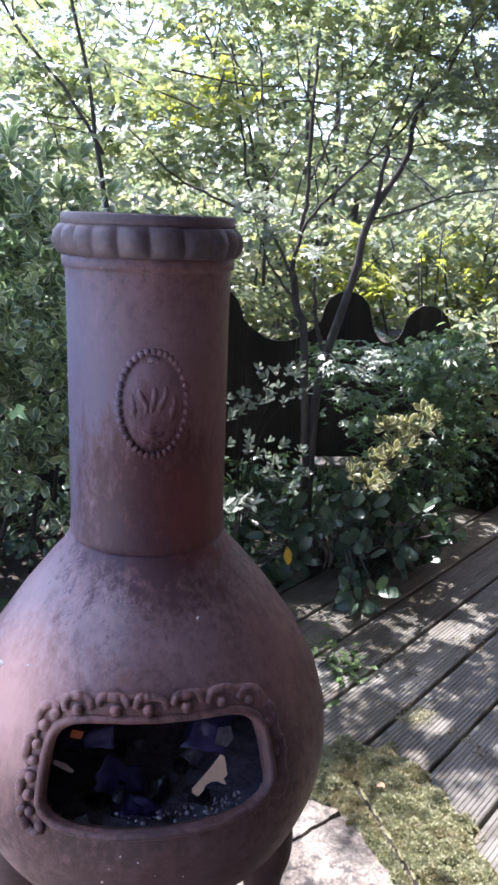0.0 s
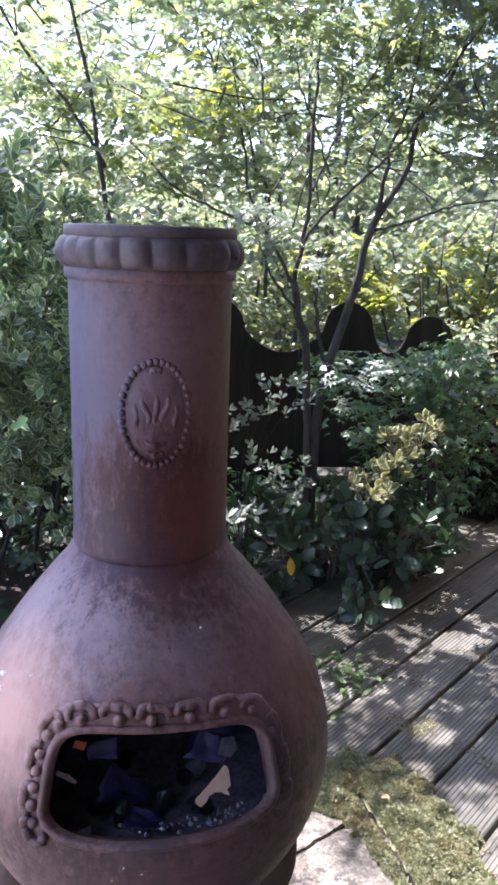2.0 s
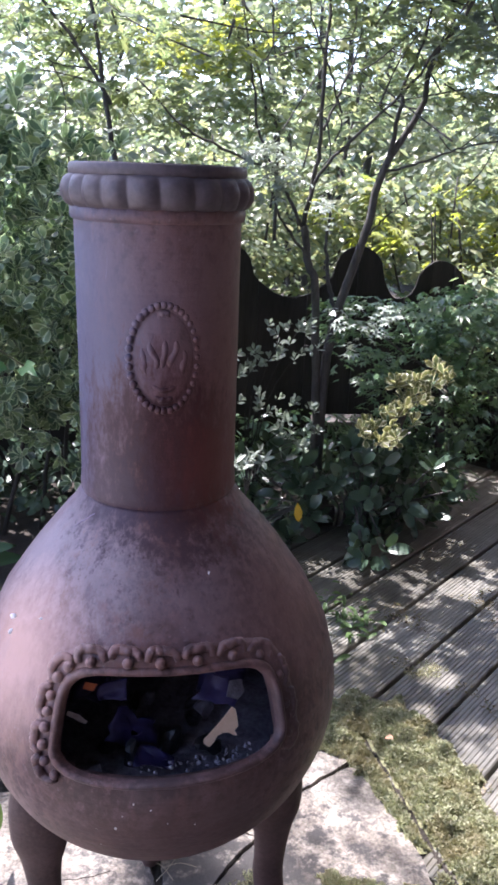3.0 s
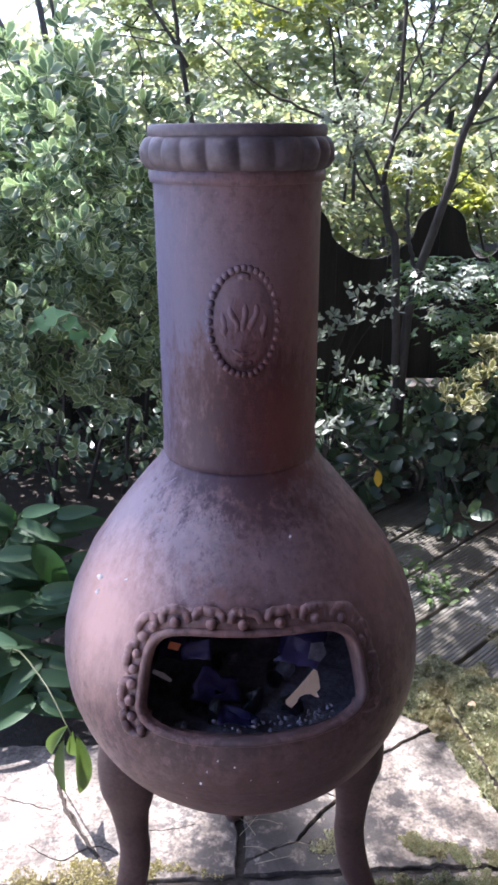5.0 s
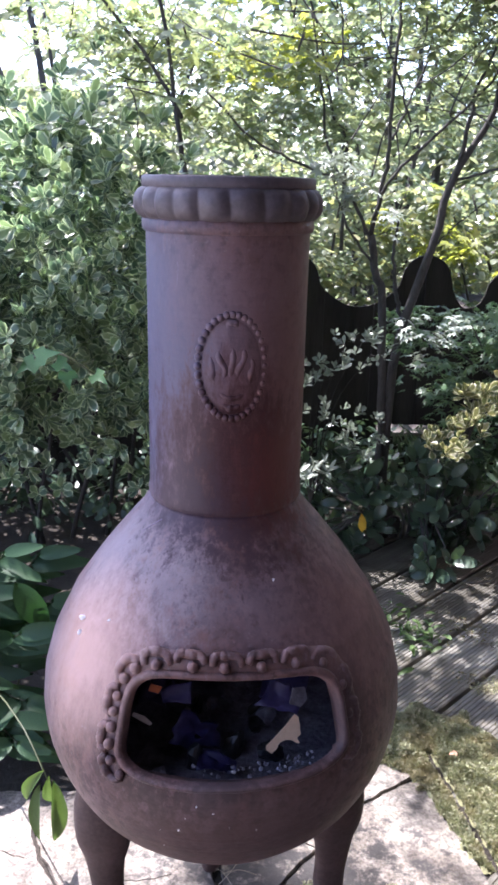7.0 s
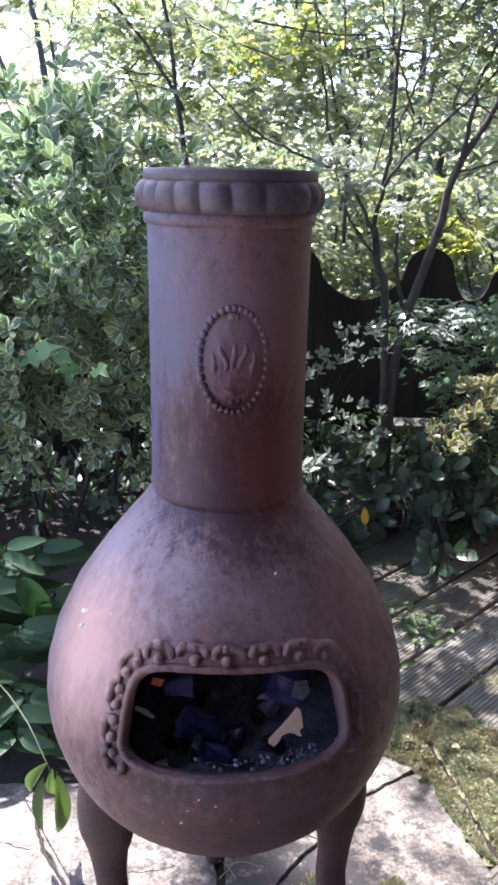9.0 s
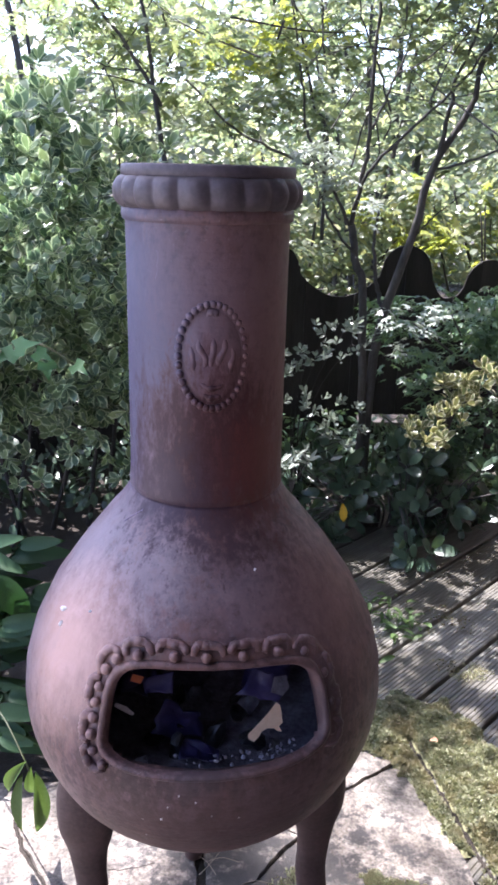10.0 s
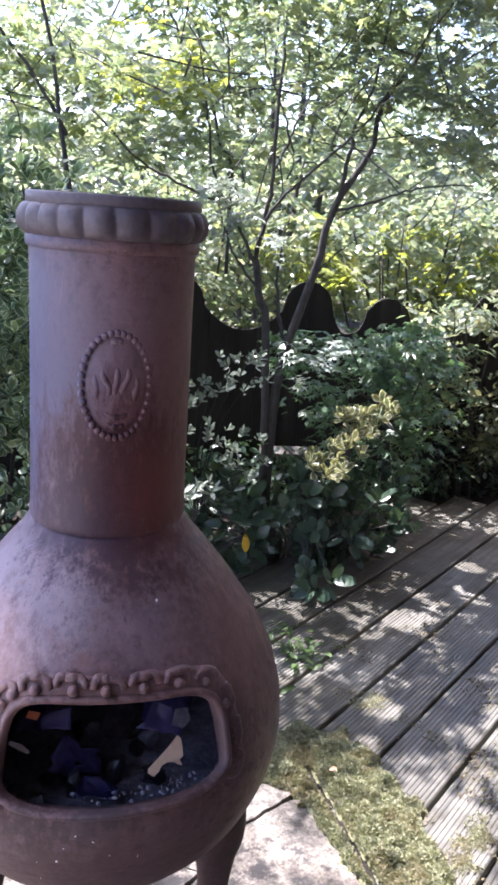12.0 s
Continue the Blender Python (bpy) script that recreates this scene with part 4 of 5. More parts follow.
# small white specks; the three at the upper left are glints made as solid pieces
FLECKS = [(19.7, 0.718, 0.0014), (-65.3, 0.6525, 0.0040), (-62.9, 0.640, 0.0027), (-50.5, 0.6665, 0.0014), (-10.4, 0.514, 0.0012), (-6, 0.506, 0.0010), (-15.7, 0.477, 0.0014)] + [(rf.uniform(-30, 30), rf.uniform(0.44, 0.51), rf.uniform(0.0004, 0.0008)) for _ in range(5)]
for a, z, r in FLECKS:
    bm = bmesh.new()
    p = on_body(a, z, 0.0)
    bmesh.ops.create_icosphere(bm, subdivisions=1, radius=r, matrix=Matrix.LocRotScale(p, Euler((a, z * 40, 0)), (1, 0.7, 1.5)))
    part("glint_speck", bm, SPECK_WHITE, chimenea)

# legs, bowed out at the knee and curled at the foot
LEG_LINE = [(0.146, 0.400, 0.030), (0.155, 0.335, 0.038), (0.156, 0.290, 0.0375), (0.1545, 0.263, 0.0325), (0.155, 0.240, 0.0262), (0.1535, 0.20, 0.0220), (0.152, 0.168, 0.0218), (0.157, 0.124, 0.0218), (0.168, 0.078, 0.0208), (0.184, 0.032, 0.0200), (0.193, 0.012, 0.0235), (0.195, 0.003, 0.0215)]


def leg(a, out=0.0):
    """A cast leg: broad at the hip, pinched and bowed, turned out at the foot."""
    d = Vector((math.cos(a), math.sin(a), 0))
    s = Vector((-d.y, d.x, 0))
    line = [p + Vector((out, 0, 0)) for p in smooth_path(LEG_LINE, 34)]
    bm = bmesh.new()
    rows = []
    for i, (rad, z, half) in enumerate(line):
        t = line[min(i + 1, 33)] - line[max(i - 1, 0)]
        t = (d * t[0] + Vector((0, 0, t[1]))).normalized()
        o = t.cross(s)
        p = d * rad + Vector((0, 0, z))
        ring = []
        for k in range(18):
            c, q = math.cos(2 * math.pi * k / 18), math.sin(2 * math.pi * k / 18)
            v = p + o * (half * math.copysign(abs(c) ** 0.85, c)) + s * (half * 0.72 * math.copysign(abs(q) ** 0.85, q))
            v.z = max(v.z, 0.0)
            ring.append(v)
        rows.append(ring)
    vs = grid_faces(bm, rows)
    bm.faces.new(vs[0][::-1])
    bm.faces.new(vs[-1])
    bmesh.ops.recalc_face_normals(bm, faces=bm.faces)
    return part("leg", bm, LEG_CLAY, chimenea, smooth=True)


leg(radians(-178))
leg(radians(9), 0.004)
leg(radians(94), 0.030)

# ---- inside the fire bowl ----
bm = bmesh.new()
rows = []
for i in range(12):
    r = 0.001 + 0.190 * i / 11
    rows.append([(r * math.cos(t), r * math.sin(t), 0.492 + 0.014 * noise.noise(Vector((r * 30 * math.cos(t), r * 30 * math.sin(t), 4)))) for t in [2 * math.pi * k / 48 for k in range(48)]])
grid_faces(bm, rows)
bmesh.ops.recalc_face_normals(bm, faces=bm.faces)
tagged(part("ash_bed", bm, ASH, smooth=True), "grey ash and burnt crumbs in the fire bowl", "ash", kind="stuff")


def lump(at, size, seed, name, material, label, category, group="", turn=(0, 0, 0), flat=(1, 1, 1)):
    """A broken, angular piece."""
    bm = bmesh.new()
    bmesh.ops.create_icosphere(bm, subdivisions=2, radius=size)
    for v in bm.verts:
        v.co *= 1 + 0.45 * noise.noise(v.co / size * 1.3 + Vector((seed, seed * 2, 0)))
        v.co = Vector((v.co.x * flat[0], v.co.y * flat[1], v.co.z * flat[2]))
    bmesh.ops.transform(bm, matrix=Matrix.Translation(at) @ Euler(turn).to_matrix().to_4x4(), verts=bm.verts)
    return tagged(part(name, bm, material), label, category, group)


rnd = random.Random(8)
for k in range(14):
    a = FACE + rnd.uniform(-0.9, 0.9)
    r = rnd.uniform(0.03, 0.185)
    lump((r * math.cos(a), r * math.sin(a), 0.500 + rnd.uniform(0, 0.010)), rnd.uniform(0.007, 0.015), k, "charcoal", CHAR if k % 3 else ASH, "charred lump of wood on the ash", "charcoal", "burnt pieces in the bowl", (rnd.uniform(0, 3), rnd.uniform(0, 3), rnd.uniform(0, 3)), (1.5, 0.8, 0.7))


for k in range(44):
    a = rnd.uniform(-0.30, 0.50)
    at = on_belly(a, 0.536 + 0.004 * rnd.random(), -0.016 - 0.018 * rnd.random())
    lump(at, rnd.uniform(0.0008, 0.0026), k + 50, "ash_crumb", ASH if k % 6 else FLECK, "grey ash crumb on the mouth sill", "ash", "ash crumbs on the sill", (rnd.uniform(0, 3), rnd.uniform(0, 3), 0), (1.3, 1, 0.6))


def scrap(outline, at, turn, material, name, label, category, crumple=0.0):
    """A torn, slightly curled sheet."""
    bm = bmesh.new()
    vs = [bm.verts.new((x, 0.006 * math.sin(25 * x) + 0.004 * math.sin(40 * y), y)) for x, y in outline]
    f = bm.faces.new(vs)
    if crumple:
        bmesh.ops.poke(bm, faces=[f])
        bmesh.ops.subdivide_edges(bm, edges=bm.edges[:], cuts=3, use_grid_fill=True)
        for v in bm.verts:
            v.co += crumple * (noise.noise_vector(v.co * 70 + Vector(at) * 40) + 0.5 * noise.noise_vector(v.co * 190))
    r = bmesh.ops.extrude_face_region(bm, geom=bm.faces[:])
    for v in r["geom"]:
        if isinstance(v, bmesh.types.BMVert):
            v.co.y += 0.0012
    bmesh.ops.recalc_face_normals(bm, faces=bm.faces)
    bmesh.ops.transform(bm, matrix=Matrix.Translation(at) @ Euler(turn).to_matrix().to_4x4(), verts=bm.verts)
    return tagged(part(name, bm, material, smooth=crumple > 0), label, category)


scrap([(0.72 * x, 0.72 * y) for x, y in ((-0.034, -0.020), (-0.026, -0.026), (-0.018, -0.020), (-0.013, -0.012), (-0.004, -0.009), (0.006, -0.010), (0.012, -0.014), (0.019, -0.016), (0.015, -0.008), (0.021, -0.003), (0.020, 0.010), (0.018, 0.022), (0.012, 0.026), (0.006, 0.020), (-0.002, 0.012), (-0.014, 0.002), (-0.026, -0.008), (-0.034, -0.014))], (0.070, -0.150, 0.551), (-0.35, 0.05, 0.15), PAPER, "paper_scrap", "torn cream paper scrap propped in the ash", "paper")
scrap([(-0.011, -0.001), (0.012, -0.004), (0.014, -0.001), (0.002, 0.003), (-0.011, 0.003)], (-0.086, -0.150, 0.570), (-0.4, 0.5, 0.1), FLECK, "paper_scrap", "small pale grey paper strip in the ash", "paper")
scrap([(-0.006, -0.002), (0.005, -0.004), (0.008, 0.003), (-0.004, 0.005)], (-0.072, -0.150, 0.606), (-0.5, 0.1, 0), ORANGE, "orange_scrap", "small orange wrapper scrap high in the bowl", "paper")
scrap([(-0.03, -0.012), (0.03, -0.016), (0.024, 0.018), (-0.02, 0.022)], (-0.030, -0.125, 0.530), (-0.4, 0.2, 0.1), BLUE, "blue_sheet", "crumpled dark blue wrapper in the ash", "paper", 0.009)
# added sheet: its blue stands in for a reflection on the bowl's wall
scrap([(-0.016, -0.010), (0.016, -0.012), (0.014, 0.010), (-0.012, 0.012)], (-0.050, -0.130, 0.585), (-0.5, -0.2, -0.1), BLUE, "blue_sheet", "small torn blue sheet added for the bluish reflection high in the bowl", "paper", 0.006)
scrap([(-0.022, -0.008), (0.026, -0.012), (0.014, 0.008), (-0.02, 0.010)], (-0.004, -0.150, 0.515), (-0.9, 0.1, -0.1), BLUE, "blue_sheet", "flat blue-grey wrapper piece on the ash", "paper", 0.009)

scrap([(-0.010, -0.008), (0.004, -0.011), (0.012, -0.002), (0.008, 0.010), (-0.006, 0.008)], (0.080, -0.142, 0.592), (-0.5, 0.2, 0.2), ASH, "ash_flake", "pale grey ash flake caught high in the bowl", "ash")
# added sheets whose blue stands in for haze and reflections inside the bowl
scrap([(-0.03, -0.014), (0.02, -0.020), (0.030, 0.012), (-0.012, 0.020)], (-0.075, -0.075, 0.565), (-0.6, -0.2, 0.3), BLUE, "blue_sheet", "crumpled dark purple-blue sheet added for the haze behind the ash", "paper", 0.009)
scrap([(-0.02, -0.014), (0.022, -0.012), (0.020, 0.014), (-0.016, 0.016)], (0.066, -0.120, 0.576), (-0.4, 0.3, -0.2), BLUE, "blue_sheet", "dark blue sheet added for the bluish tint in the bowl", "paper", 0.009)
scrap([(-0.034, -0.020), (0.010, -0.028), (0.034, -0.006), (0.020, 0.022), (-0.018, 0.026)], (-0.085, -0.045, 0.545), (-0.9, 0.3, 0.4), BLUE, "blue_sheet", "large crumpled purple-blue sheet added for the haze at the back of the bowl", "paper", 0.009)
scrap([(-0.030, -0.016), (0.024, -0.022), (0.032, 0.010), (0.004, 0.024), (-0.026, 0.014)], (0.075, -0.060, 0.560), (-0.8, -0.3, -0.3), BLUE, "blue_sheet", "crumpled blue sheet added for the haze at the back of the bowl", "paper", 0.009)

# ---- plants ----
# gaps in the crowns through which the sun reaches these places: x, y, z, radius, share of leaves left
SUN_GAPS = [(0.98, 1.22, 0, 0.075), (0.86, 1.09, 0, 0.04), (1.14, 1.26, 0, 0.055), (0.80, 1.23, 0, 0.045), (1.07, 1.14, 0, 0.045, 0.35), (0.76, 1.21, 0, 0.032), (0.86, 1.31, 0, 0.024), (1.23, 1.49, 0, 0.055), (1.32, 1.42, 0, 0.05, 0.3), (1.12, 1.33, 0, 0.03), (0.78, 1.39, 0, 0.02), (0.76, 0.36, 0, 0.16, 0.25), (1.0, 0.50, 0, 0.20, 0.4), (1.05, 0.78, 0, 0.10, 0.4), (1.2, 1.0, 0, 0.10, 0.5), (0.62, 0.16, 0, 0.10), (0.92, 0.55, 0, 0.07), (0.66, 0.72, 0, 0.05), (0.75, 1.41, 0.50, 0.14), (0.61, 1.45, 0.72, 0.12), (0.40, 1.42, 0.68, 0.08), (0.36, 1.42, 0.45, 0.06), (-0.50, -0.10, 0, 0.22), (-0.72, -0.05, 0, 0.32), (-0.62, -0.45, 0, 0.40), (-0.20, 0.04, 0, 0.12), (-0.12, 0.20, 0, 0.10), (0.32, 0.28, 0, 0.22, 0.10), (0.18, 0.14, 0, 0.12, 0.3), (-0.36, 0.10, 0, 0.20), (-0.42, -0.06, 0, 0.22), (-0.17, 0.14, 0, 0.11), (0.48, 0.42, 0, 0.12, 0.3), (-0.3, 1.4, 1.4, 0.35, 0.3), (-0.55, 0.95, 1.2, 0.3, 0.3), (0.50, 0.30, 0, 0.20, 0.12), (-0.13, 0.17, 0, 0.09), (0.36, 1.50, 1.14, 0.10), (0.95, 1.42, 0.05, 0.06), (0.75, 1.36, 0.08, 0.05), (0.85, 1.38, 0.1, 0.04), (0.26, 1.32, 0.33, 0.07), (-0.42, 0.85, 1.15, 0.10), (-0.32, -0.08, 0, 0.16), (0.20, 1.65, 1.65, 0.30, 0.1), (1.5, 2.25, 0.75, 0.38, 0.1), (1.0, 1.72, 0.60, 0.20, 0.6)]


def let_sun(data):
    """Leave out the leaves that stand in those gaps."""
    at = data[0]
    keep = np.ones(len(at), bool)
    s = np.array(SUN_FROM)
    odd = np.random.default_rng(77).uniform(size=len(at))
    for x, y, z, r, *left in SUN_GAPS:
        d = at - np.array((x, y, z))
        far = d @ s
        off = np.linalg.norm(d - far[:, None] * s, axis=1)
        keep &= ~((off < r) & (far > 0.10) & (odd > (left[0] if left else 0.0)))
    return tuple(a[keep] for a in data)


def foliage(parent, name, shape, data, material, label="", gaps=False):
    at, al, up, sz = let_sun(data) if gaps else data
    return linked(name, leaf_mesh(name, shape, at, al, up, sz), material, parent, label, kind="stuff")


# the maple behind: several stems in front of the fence, a layered crown above
maple = empty("maple_tree", "slender Japanese maple with several dark stems and pale green crown", "tree", (0.54, 1.72, -0.05))
STEMS = [
    ([(0.54, 1.74, -0.05), (0.53, 1.72, 0.35), (0.50, 1.70, 0.76), (0.47, 1.70, 0.86), (0.45, 1.70, 0.97)], 0.026, 0.018),
    ([(0.45, 1.70, 0.97), (0.48, 1.70, 1.13), (0.49, 1.70, 1.23), (0.49, 1.70, 1.47), (0.50, 1.72, 1.61), (0.50, 1.74, 1.80), (0.47, 1.8, 2.2)], 0.014, 0.005),
    ([(0.45, 1.70, 0.96), (0.36, 1.68, 1.11), (0.20, 1.66, 1.18), (0.06, 1.64, 1.25), (-0.06, 1.6, 1.36)], 0.010, 0.004),
    ([(0.56, 1.75, -0.05), (0.55, 1.73, 0.40), (0.58, 1.70, 0.72), (0.65, 1.70, 0.94), (0.68, 1.70, 1.10), (0.72, 1.70, 1.20), (0.79, 1.70, 1.32), (0.82, 1.70, 1.47), (0.90, 1.72, 1.57), (0.97, 1.75, 1.72), (1.1, 1.8, 2.1)], 0.032, 0.006),
    ([(0.705, 1.70, 1.17), (0.73, 1.69, 1.34), (0.735, 1.69, 1.40), (0.78, 1.68, 1.52), (0.80, 1.66, 1.75)], 0.014, 0.004),
    ([(0.45, 1.70, 1.00), (0.49, 1.66, 1.13), (0.58, 1.62, 1.23), (0.73, 1.58, 1.39), (0.82, 1.55, 1.54), (0.95, 1.5, 1.75)], 0.011, 0.004),
    ([(0.70, 1.70, 1.14), (0.81, 1.66, 1.17), (0.93, 1.62, 1.22), (1.1, 1.58, 1.24)], 0.008, 0.003),
    ([(0.40, 1.98, 0.9), (0.40, 2.0, 1.25), (0.35, 2.0, 1.34), (0.31, 2.0, 1.52), (0.25, 2.0, 1.70)], 0.012, 0.005),
    ([(0.31, 1.95, 1.40), (0.20, 1.95, 1.64), (0.13, 1.95, 1.80)], 0.008, 0.004),
    ([(0.50, 1.72, 1.25), (0.55, 1.74, 1.36), (0.60, 1.76, 1.50), (0.62, 1.78, 1.70)], 0.008, 0.003),
    ([(0.575, 1.71, 0.70), (0.55, 1.72, 0.78), (0.53, 1.72, 0.90), (0.54, 1.74, 1.02)], 0.014, 0.006),
    ([(0.55, 1.70, 1.30), (0.50, 1.68, 1.42), (0.44, 1.68, 1.55), (0.42, 1.7, 1.75)], 0.006, 0.003),
    ([(0.36, 1.68, 1.11), (0.30, 1.70, 1.24), (0.28, 1.72, 1.38), (0.24, 1.74, 1.60)], 0.009, 0.004),
    ([(0.65, 1.70, 0.94), (0.72, 1.66, 1.02), (0.78, 1.62, 1.08)], 0.006, 0.002),
    ([(0.47, 1.70, 0.88), (0.38, 1.66, 0.98), (0.33, 1.62, 1.08), (0.30, 1.6, 1.18)], 0.008, 0.003),
]
for pts, r0, r1 in STEMS:
    bm = bmesh.new()
    branch(bm, pts, r0 * 0.55, r1 * 0.66, 22, 8, 0.004, random.Random(3))
    part("stem", bm, BARK_MAPLE, maple, smooth=True)
rng = np.random.default_rng(11)


def cloud(rng, count, low, high, keep=None):
    """Random places in a box, thinned by an uneven density."""
    out = []
    while len(out) < count:
        p = rng.uniform(low, high)
        d = noise.noise(Vector(p) * 2.6) * 0.5 + 0.5
        if rng.uniform() < 0.25 + 0.95 * d and (keep is None or keep(p)):
            out.append(p)
    return np.array(out)


cs = cloud(rng, 165, (-0.45, 1.25, 1.26), (1.35, 2.15, 1.95), lambda p: p[2] > 1.22 + 0.35 * max(0, p[0] - 0.5) * 0 + 0.10 * math.sin(3 * p[0]))
foliage(maple, "crown", STAR, sprays(rng, cs, 0.19, 36, 0.062, 0.22), LEAF_MAPLE, gaps=True)
# sprays added above the view to shade the deck
cs = np.concatenate([cloud(rng, 60, (-0.35, 0.95, 2.1), (1.2, 1.45, 2.6)), cloud(rng, 70, (-0.2, 2.30, 2.1), (1.35, 2.9, 2.6)), cloud(rng, 70, (-0.2, 1.45, 2.1), (1.3, 2.3, 2.6)), cloud(rng, 45, (-0.15, 1.45, 2.15), (0.65, 2.25, 2.55))])
foliage(maple, "shade_crown", STAR, sprays(rng, cs, 0.19, 36, 0.062), LEAF_MAPLE, gaps=True)
cs = cloud(rng, 58, (0.10, 1.45, 1.42), (0.95, 1.95, 1.98))
foliage(maple, "crown", STAR, sprays(rng, cs, 0.17, 30, 0.058, 0.2), LEAF_MAPLE, gaps=True)
cs = cloud(rng, 34, (0.25, 1.85, 1.25), (0.95, 2.2, 2.0))
foliage(maple, "crown", STAR, sprays(rng, cs, 0.18, 32, 0.06, 0.22), LEAF_MAPLE, gaps=True)
# sunlit patch of the crown, made with the yellower leaf
cs = cloud(rng, 24, (-0.05, 1.45, 1.42), (0.42, 1.8, 1.86))
foliage(maple, "crown", STAR, sprays(rng, cs, 0.14, 22, 0.058, 0.2), LEAF_LIME, gaps=True)
# hazy side of the crown, greyed by its leaf colour
cs = cloud(rng, 48, (0.50, 1.40, 1.30), (1.45, 2.05, 1.95), lambda p: p[2] > 1.62 - 0.42 * (p[0] - 0.5))
foliage(maple, "crown", STAR, sprays(rng, cs, 0.19, 34, 0.06, 0.22), LEAF_GREY, gaps=True)
# sprays coloured pale as if struck by sun
cs = np.array([(0.31, 1.50, 1.19), (0.37, 1.50, 1.20), (0.36, 1.50, 1.11), (0.40, 1.50, 1.10), (0.30, 1.50, 1.15), (0.43, 1.50, 1.04)])
foliage(maple, "low_spray", STAR, sprays(rng, cs, 0.08, 21, 0.055, 0.2), LEAF_HIGHLIGHT)
bm = bmesh.new()
for c in cloud(rng, 90, (-0.4, 1.3, 1.2), (1.3, 2.1, 1.9)):
    d = rng.normal(0, 1, 3) * (0.09, 0.08, 0.07)
    branch(bm, [c - d, c + rng.normal(0, 0.02, 3), c + d], 0.0028, 0.0010, 7, 5)
part("twig", bm, BARK, maple, kind="stuff")

rng = np.random.default_rng(50)
# low weeping maple in front of the fence
low_maple = empty("weeping_maple", "low weeping maple shrub with dark green cut leaves", "shrub", (1.02, 1.78, -0.05))
for e in ((0.62, 1.5, 0.70), (0.75, 1.55, 0.72), (0.9, 1.6, 0.74), (1.02, 1.7, 0.74), (1.10, 1.8, 0.60), (0.95, 1.6, 0.5), (1.0, 1.65, 0.4)):
    bm = bmesh.new()
    branch(bm, [(1.02, 1.82, -0.06), (1.0, 1.82, 0.4), ((e[0] + 1.0) / 2, 1.75, 0.5 * e[2] + 0.22), e], 0.008, 0.002, 14, 6)
    part("stem", bm, BARK, low_maple, smooth=True)
cs = cloud(rng, 125, (0.60, 1.48, 0.10), (1.30, 2.05, 0.84), lambda p: p[2] < 0.72 and p[0] > 0.60 + 0.55 * max(0, 0.66 - p[2]) and p[0] < 0.98 + 0.45 * (p[1] - 1.60) + 0.12 * min(1, p[2] / 0.4) and not (p[0] < 0.92 and p[2] < 0.62 and p[1] < 1.66))
foliage(low_maple, "crown", STAR, sprays(rng, cs, 0.11, 16, 0.062, 0.25, 0.4), LEAF_DARK, gaps=True)
cs = cloud(rng, 26, (0.88, 1.62, 0.60), (1.18, 1.95, 0.80), lambda p: p[2] < 0.80 - 0.4 * abs(p[0] - 1.0))
foliage(low_maple, "outer_spray", STAR, sprays(rng, cs, 0.10, 15, 0.064, 0.4, 0.5), LEAF_DARK, gaps=True)
# pale sprays standing for sun glare on the weeping maple
cs = np.array([(0.575, 1.56, 0.735), (0.615, 1.55, 0.70), (0.66, 1.55, 0.665), (0.56, 1.56, 0.695), (0.68, 1.55, 0.715), (0.73, 1.56, 0.74), (0.62, 1.55, 0.61)])
foliage(low_maple, "outer_spray", STAR, sprays(rng, cs, 0.055, 9, 0.050, 0.2, 0.3), LEAF_HIGHLIGHT)
cs = np.array([(0.60, 1.47, 0.76), (0.66, 1.46, 0.74), (0.72, 1.46, 0.77), (0.64, 1.45, 0.68), (0.69, 1.44, 0.64), (0.58, 1.46, 0.64), (0.78, 1.46, 0.73), (0.82, 1.48, 0.70), (0.60, 1.44, 0.57)])
foliage(low_maple, "outer_spray", STAR, sprays(rng, cs, 0.08, 13, 0.050, 0.25, 0.35), LEAF_DARK, gaps=True)

rng = np.random.default_rng(51)
# variegated hedge beside the chimenea
hedge = empty("variegated_shrub", "tall dense shrub with small cream-edged green leaves", "shrub", (-0.55, 1.15, -0.05))
bm = bmesh.new()
for k in range(6):
    e = Vector((rng.uniform(-1.15, -0.15), rng.uniform(1.4, 1.8), rng.uniform(0.7, 1.2)))
    b = Vector((-0.55 + rng.normal(0, 0.12), 1.70 + rng.normal(0, 0.08), -0.06))
    branch(bm, [b, b.lerp(e, 0.5) + Vector((0, 0, 0.15)), e], 0.009, 0.003, 12, 6, 0.006, random.Random(k))
part("stem", bm, BARK_SHADED, hedge, smooth=True)


def hedge_front(x, z):
    """The shrub's uneven outer face."""
    return 0.80 + 0.10 * noise.noise(Vector((x * 5, z * 5, 1))) + 0.22 * max(0, 0.62 - z) + 0.35 * max(0, z - 1.05) + 0.25 * max(0, x + 0.22)


tips, ways = [], []
while len(tips) < 1900:
    x, z = rng.uniform(-1.5, 0.02), rng.uniform(0.50, 1.36)
    if z > 1.32 - 0.34 * max(0, x + 0.55) + 0.08 * noise.noise(Vector((x * 9, 0, 3))) or z < 0.58 + 0.10 * noise.noise(Vector((x * 8, 2, 0))):
        continue
    if noise.noise(Vector((x * 7, z * 7, 8))) < -0.18 + 0.25 * max(0.0, 0.75 - z):
        continue
    out = np.array((rng.normal(0, 0.35), -0.75, 0.5 + rng.normal(0, 0.25)))
    mid = np.array((x, hedge_front(x, z) + abs(rng.normal(0, 0.09)) + 0.05, z))
    for _ in range(rng.integers(5, 11)):
        off = rng.normal(0, 1, 3) * (0.055, 0.045, 0.050)
        tips.append(tuple(mid + off))
        ways.append(tuple(out + off * 9 + rng.normal(0, 0.22, 3)))
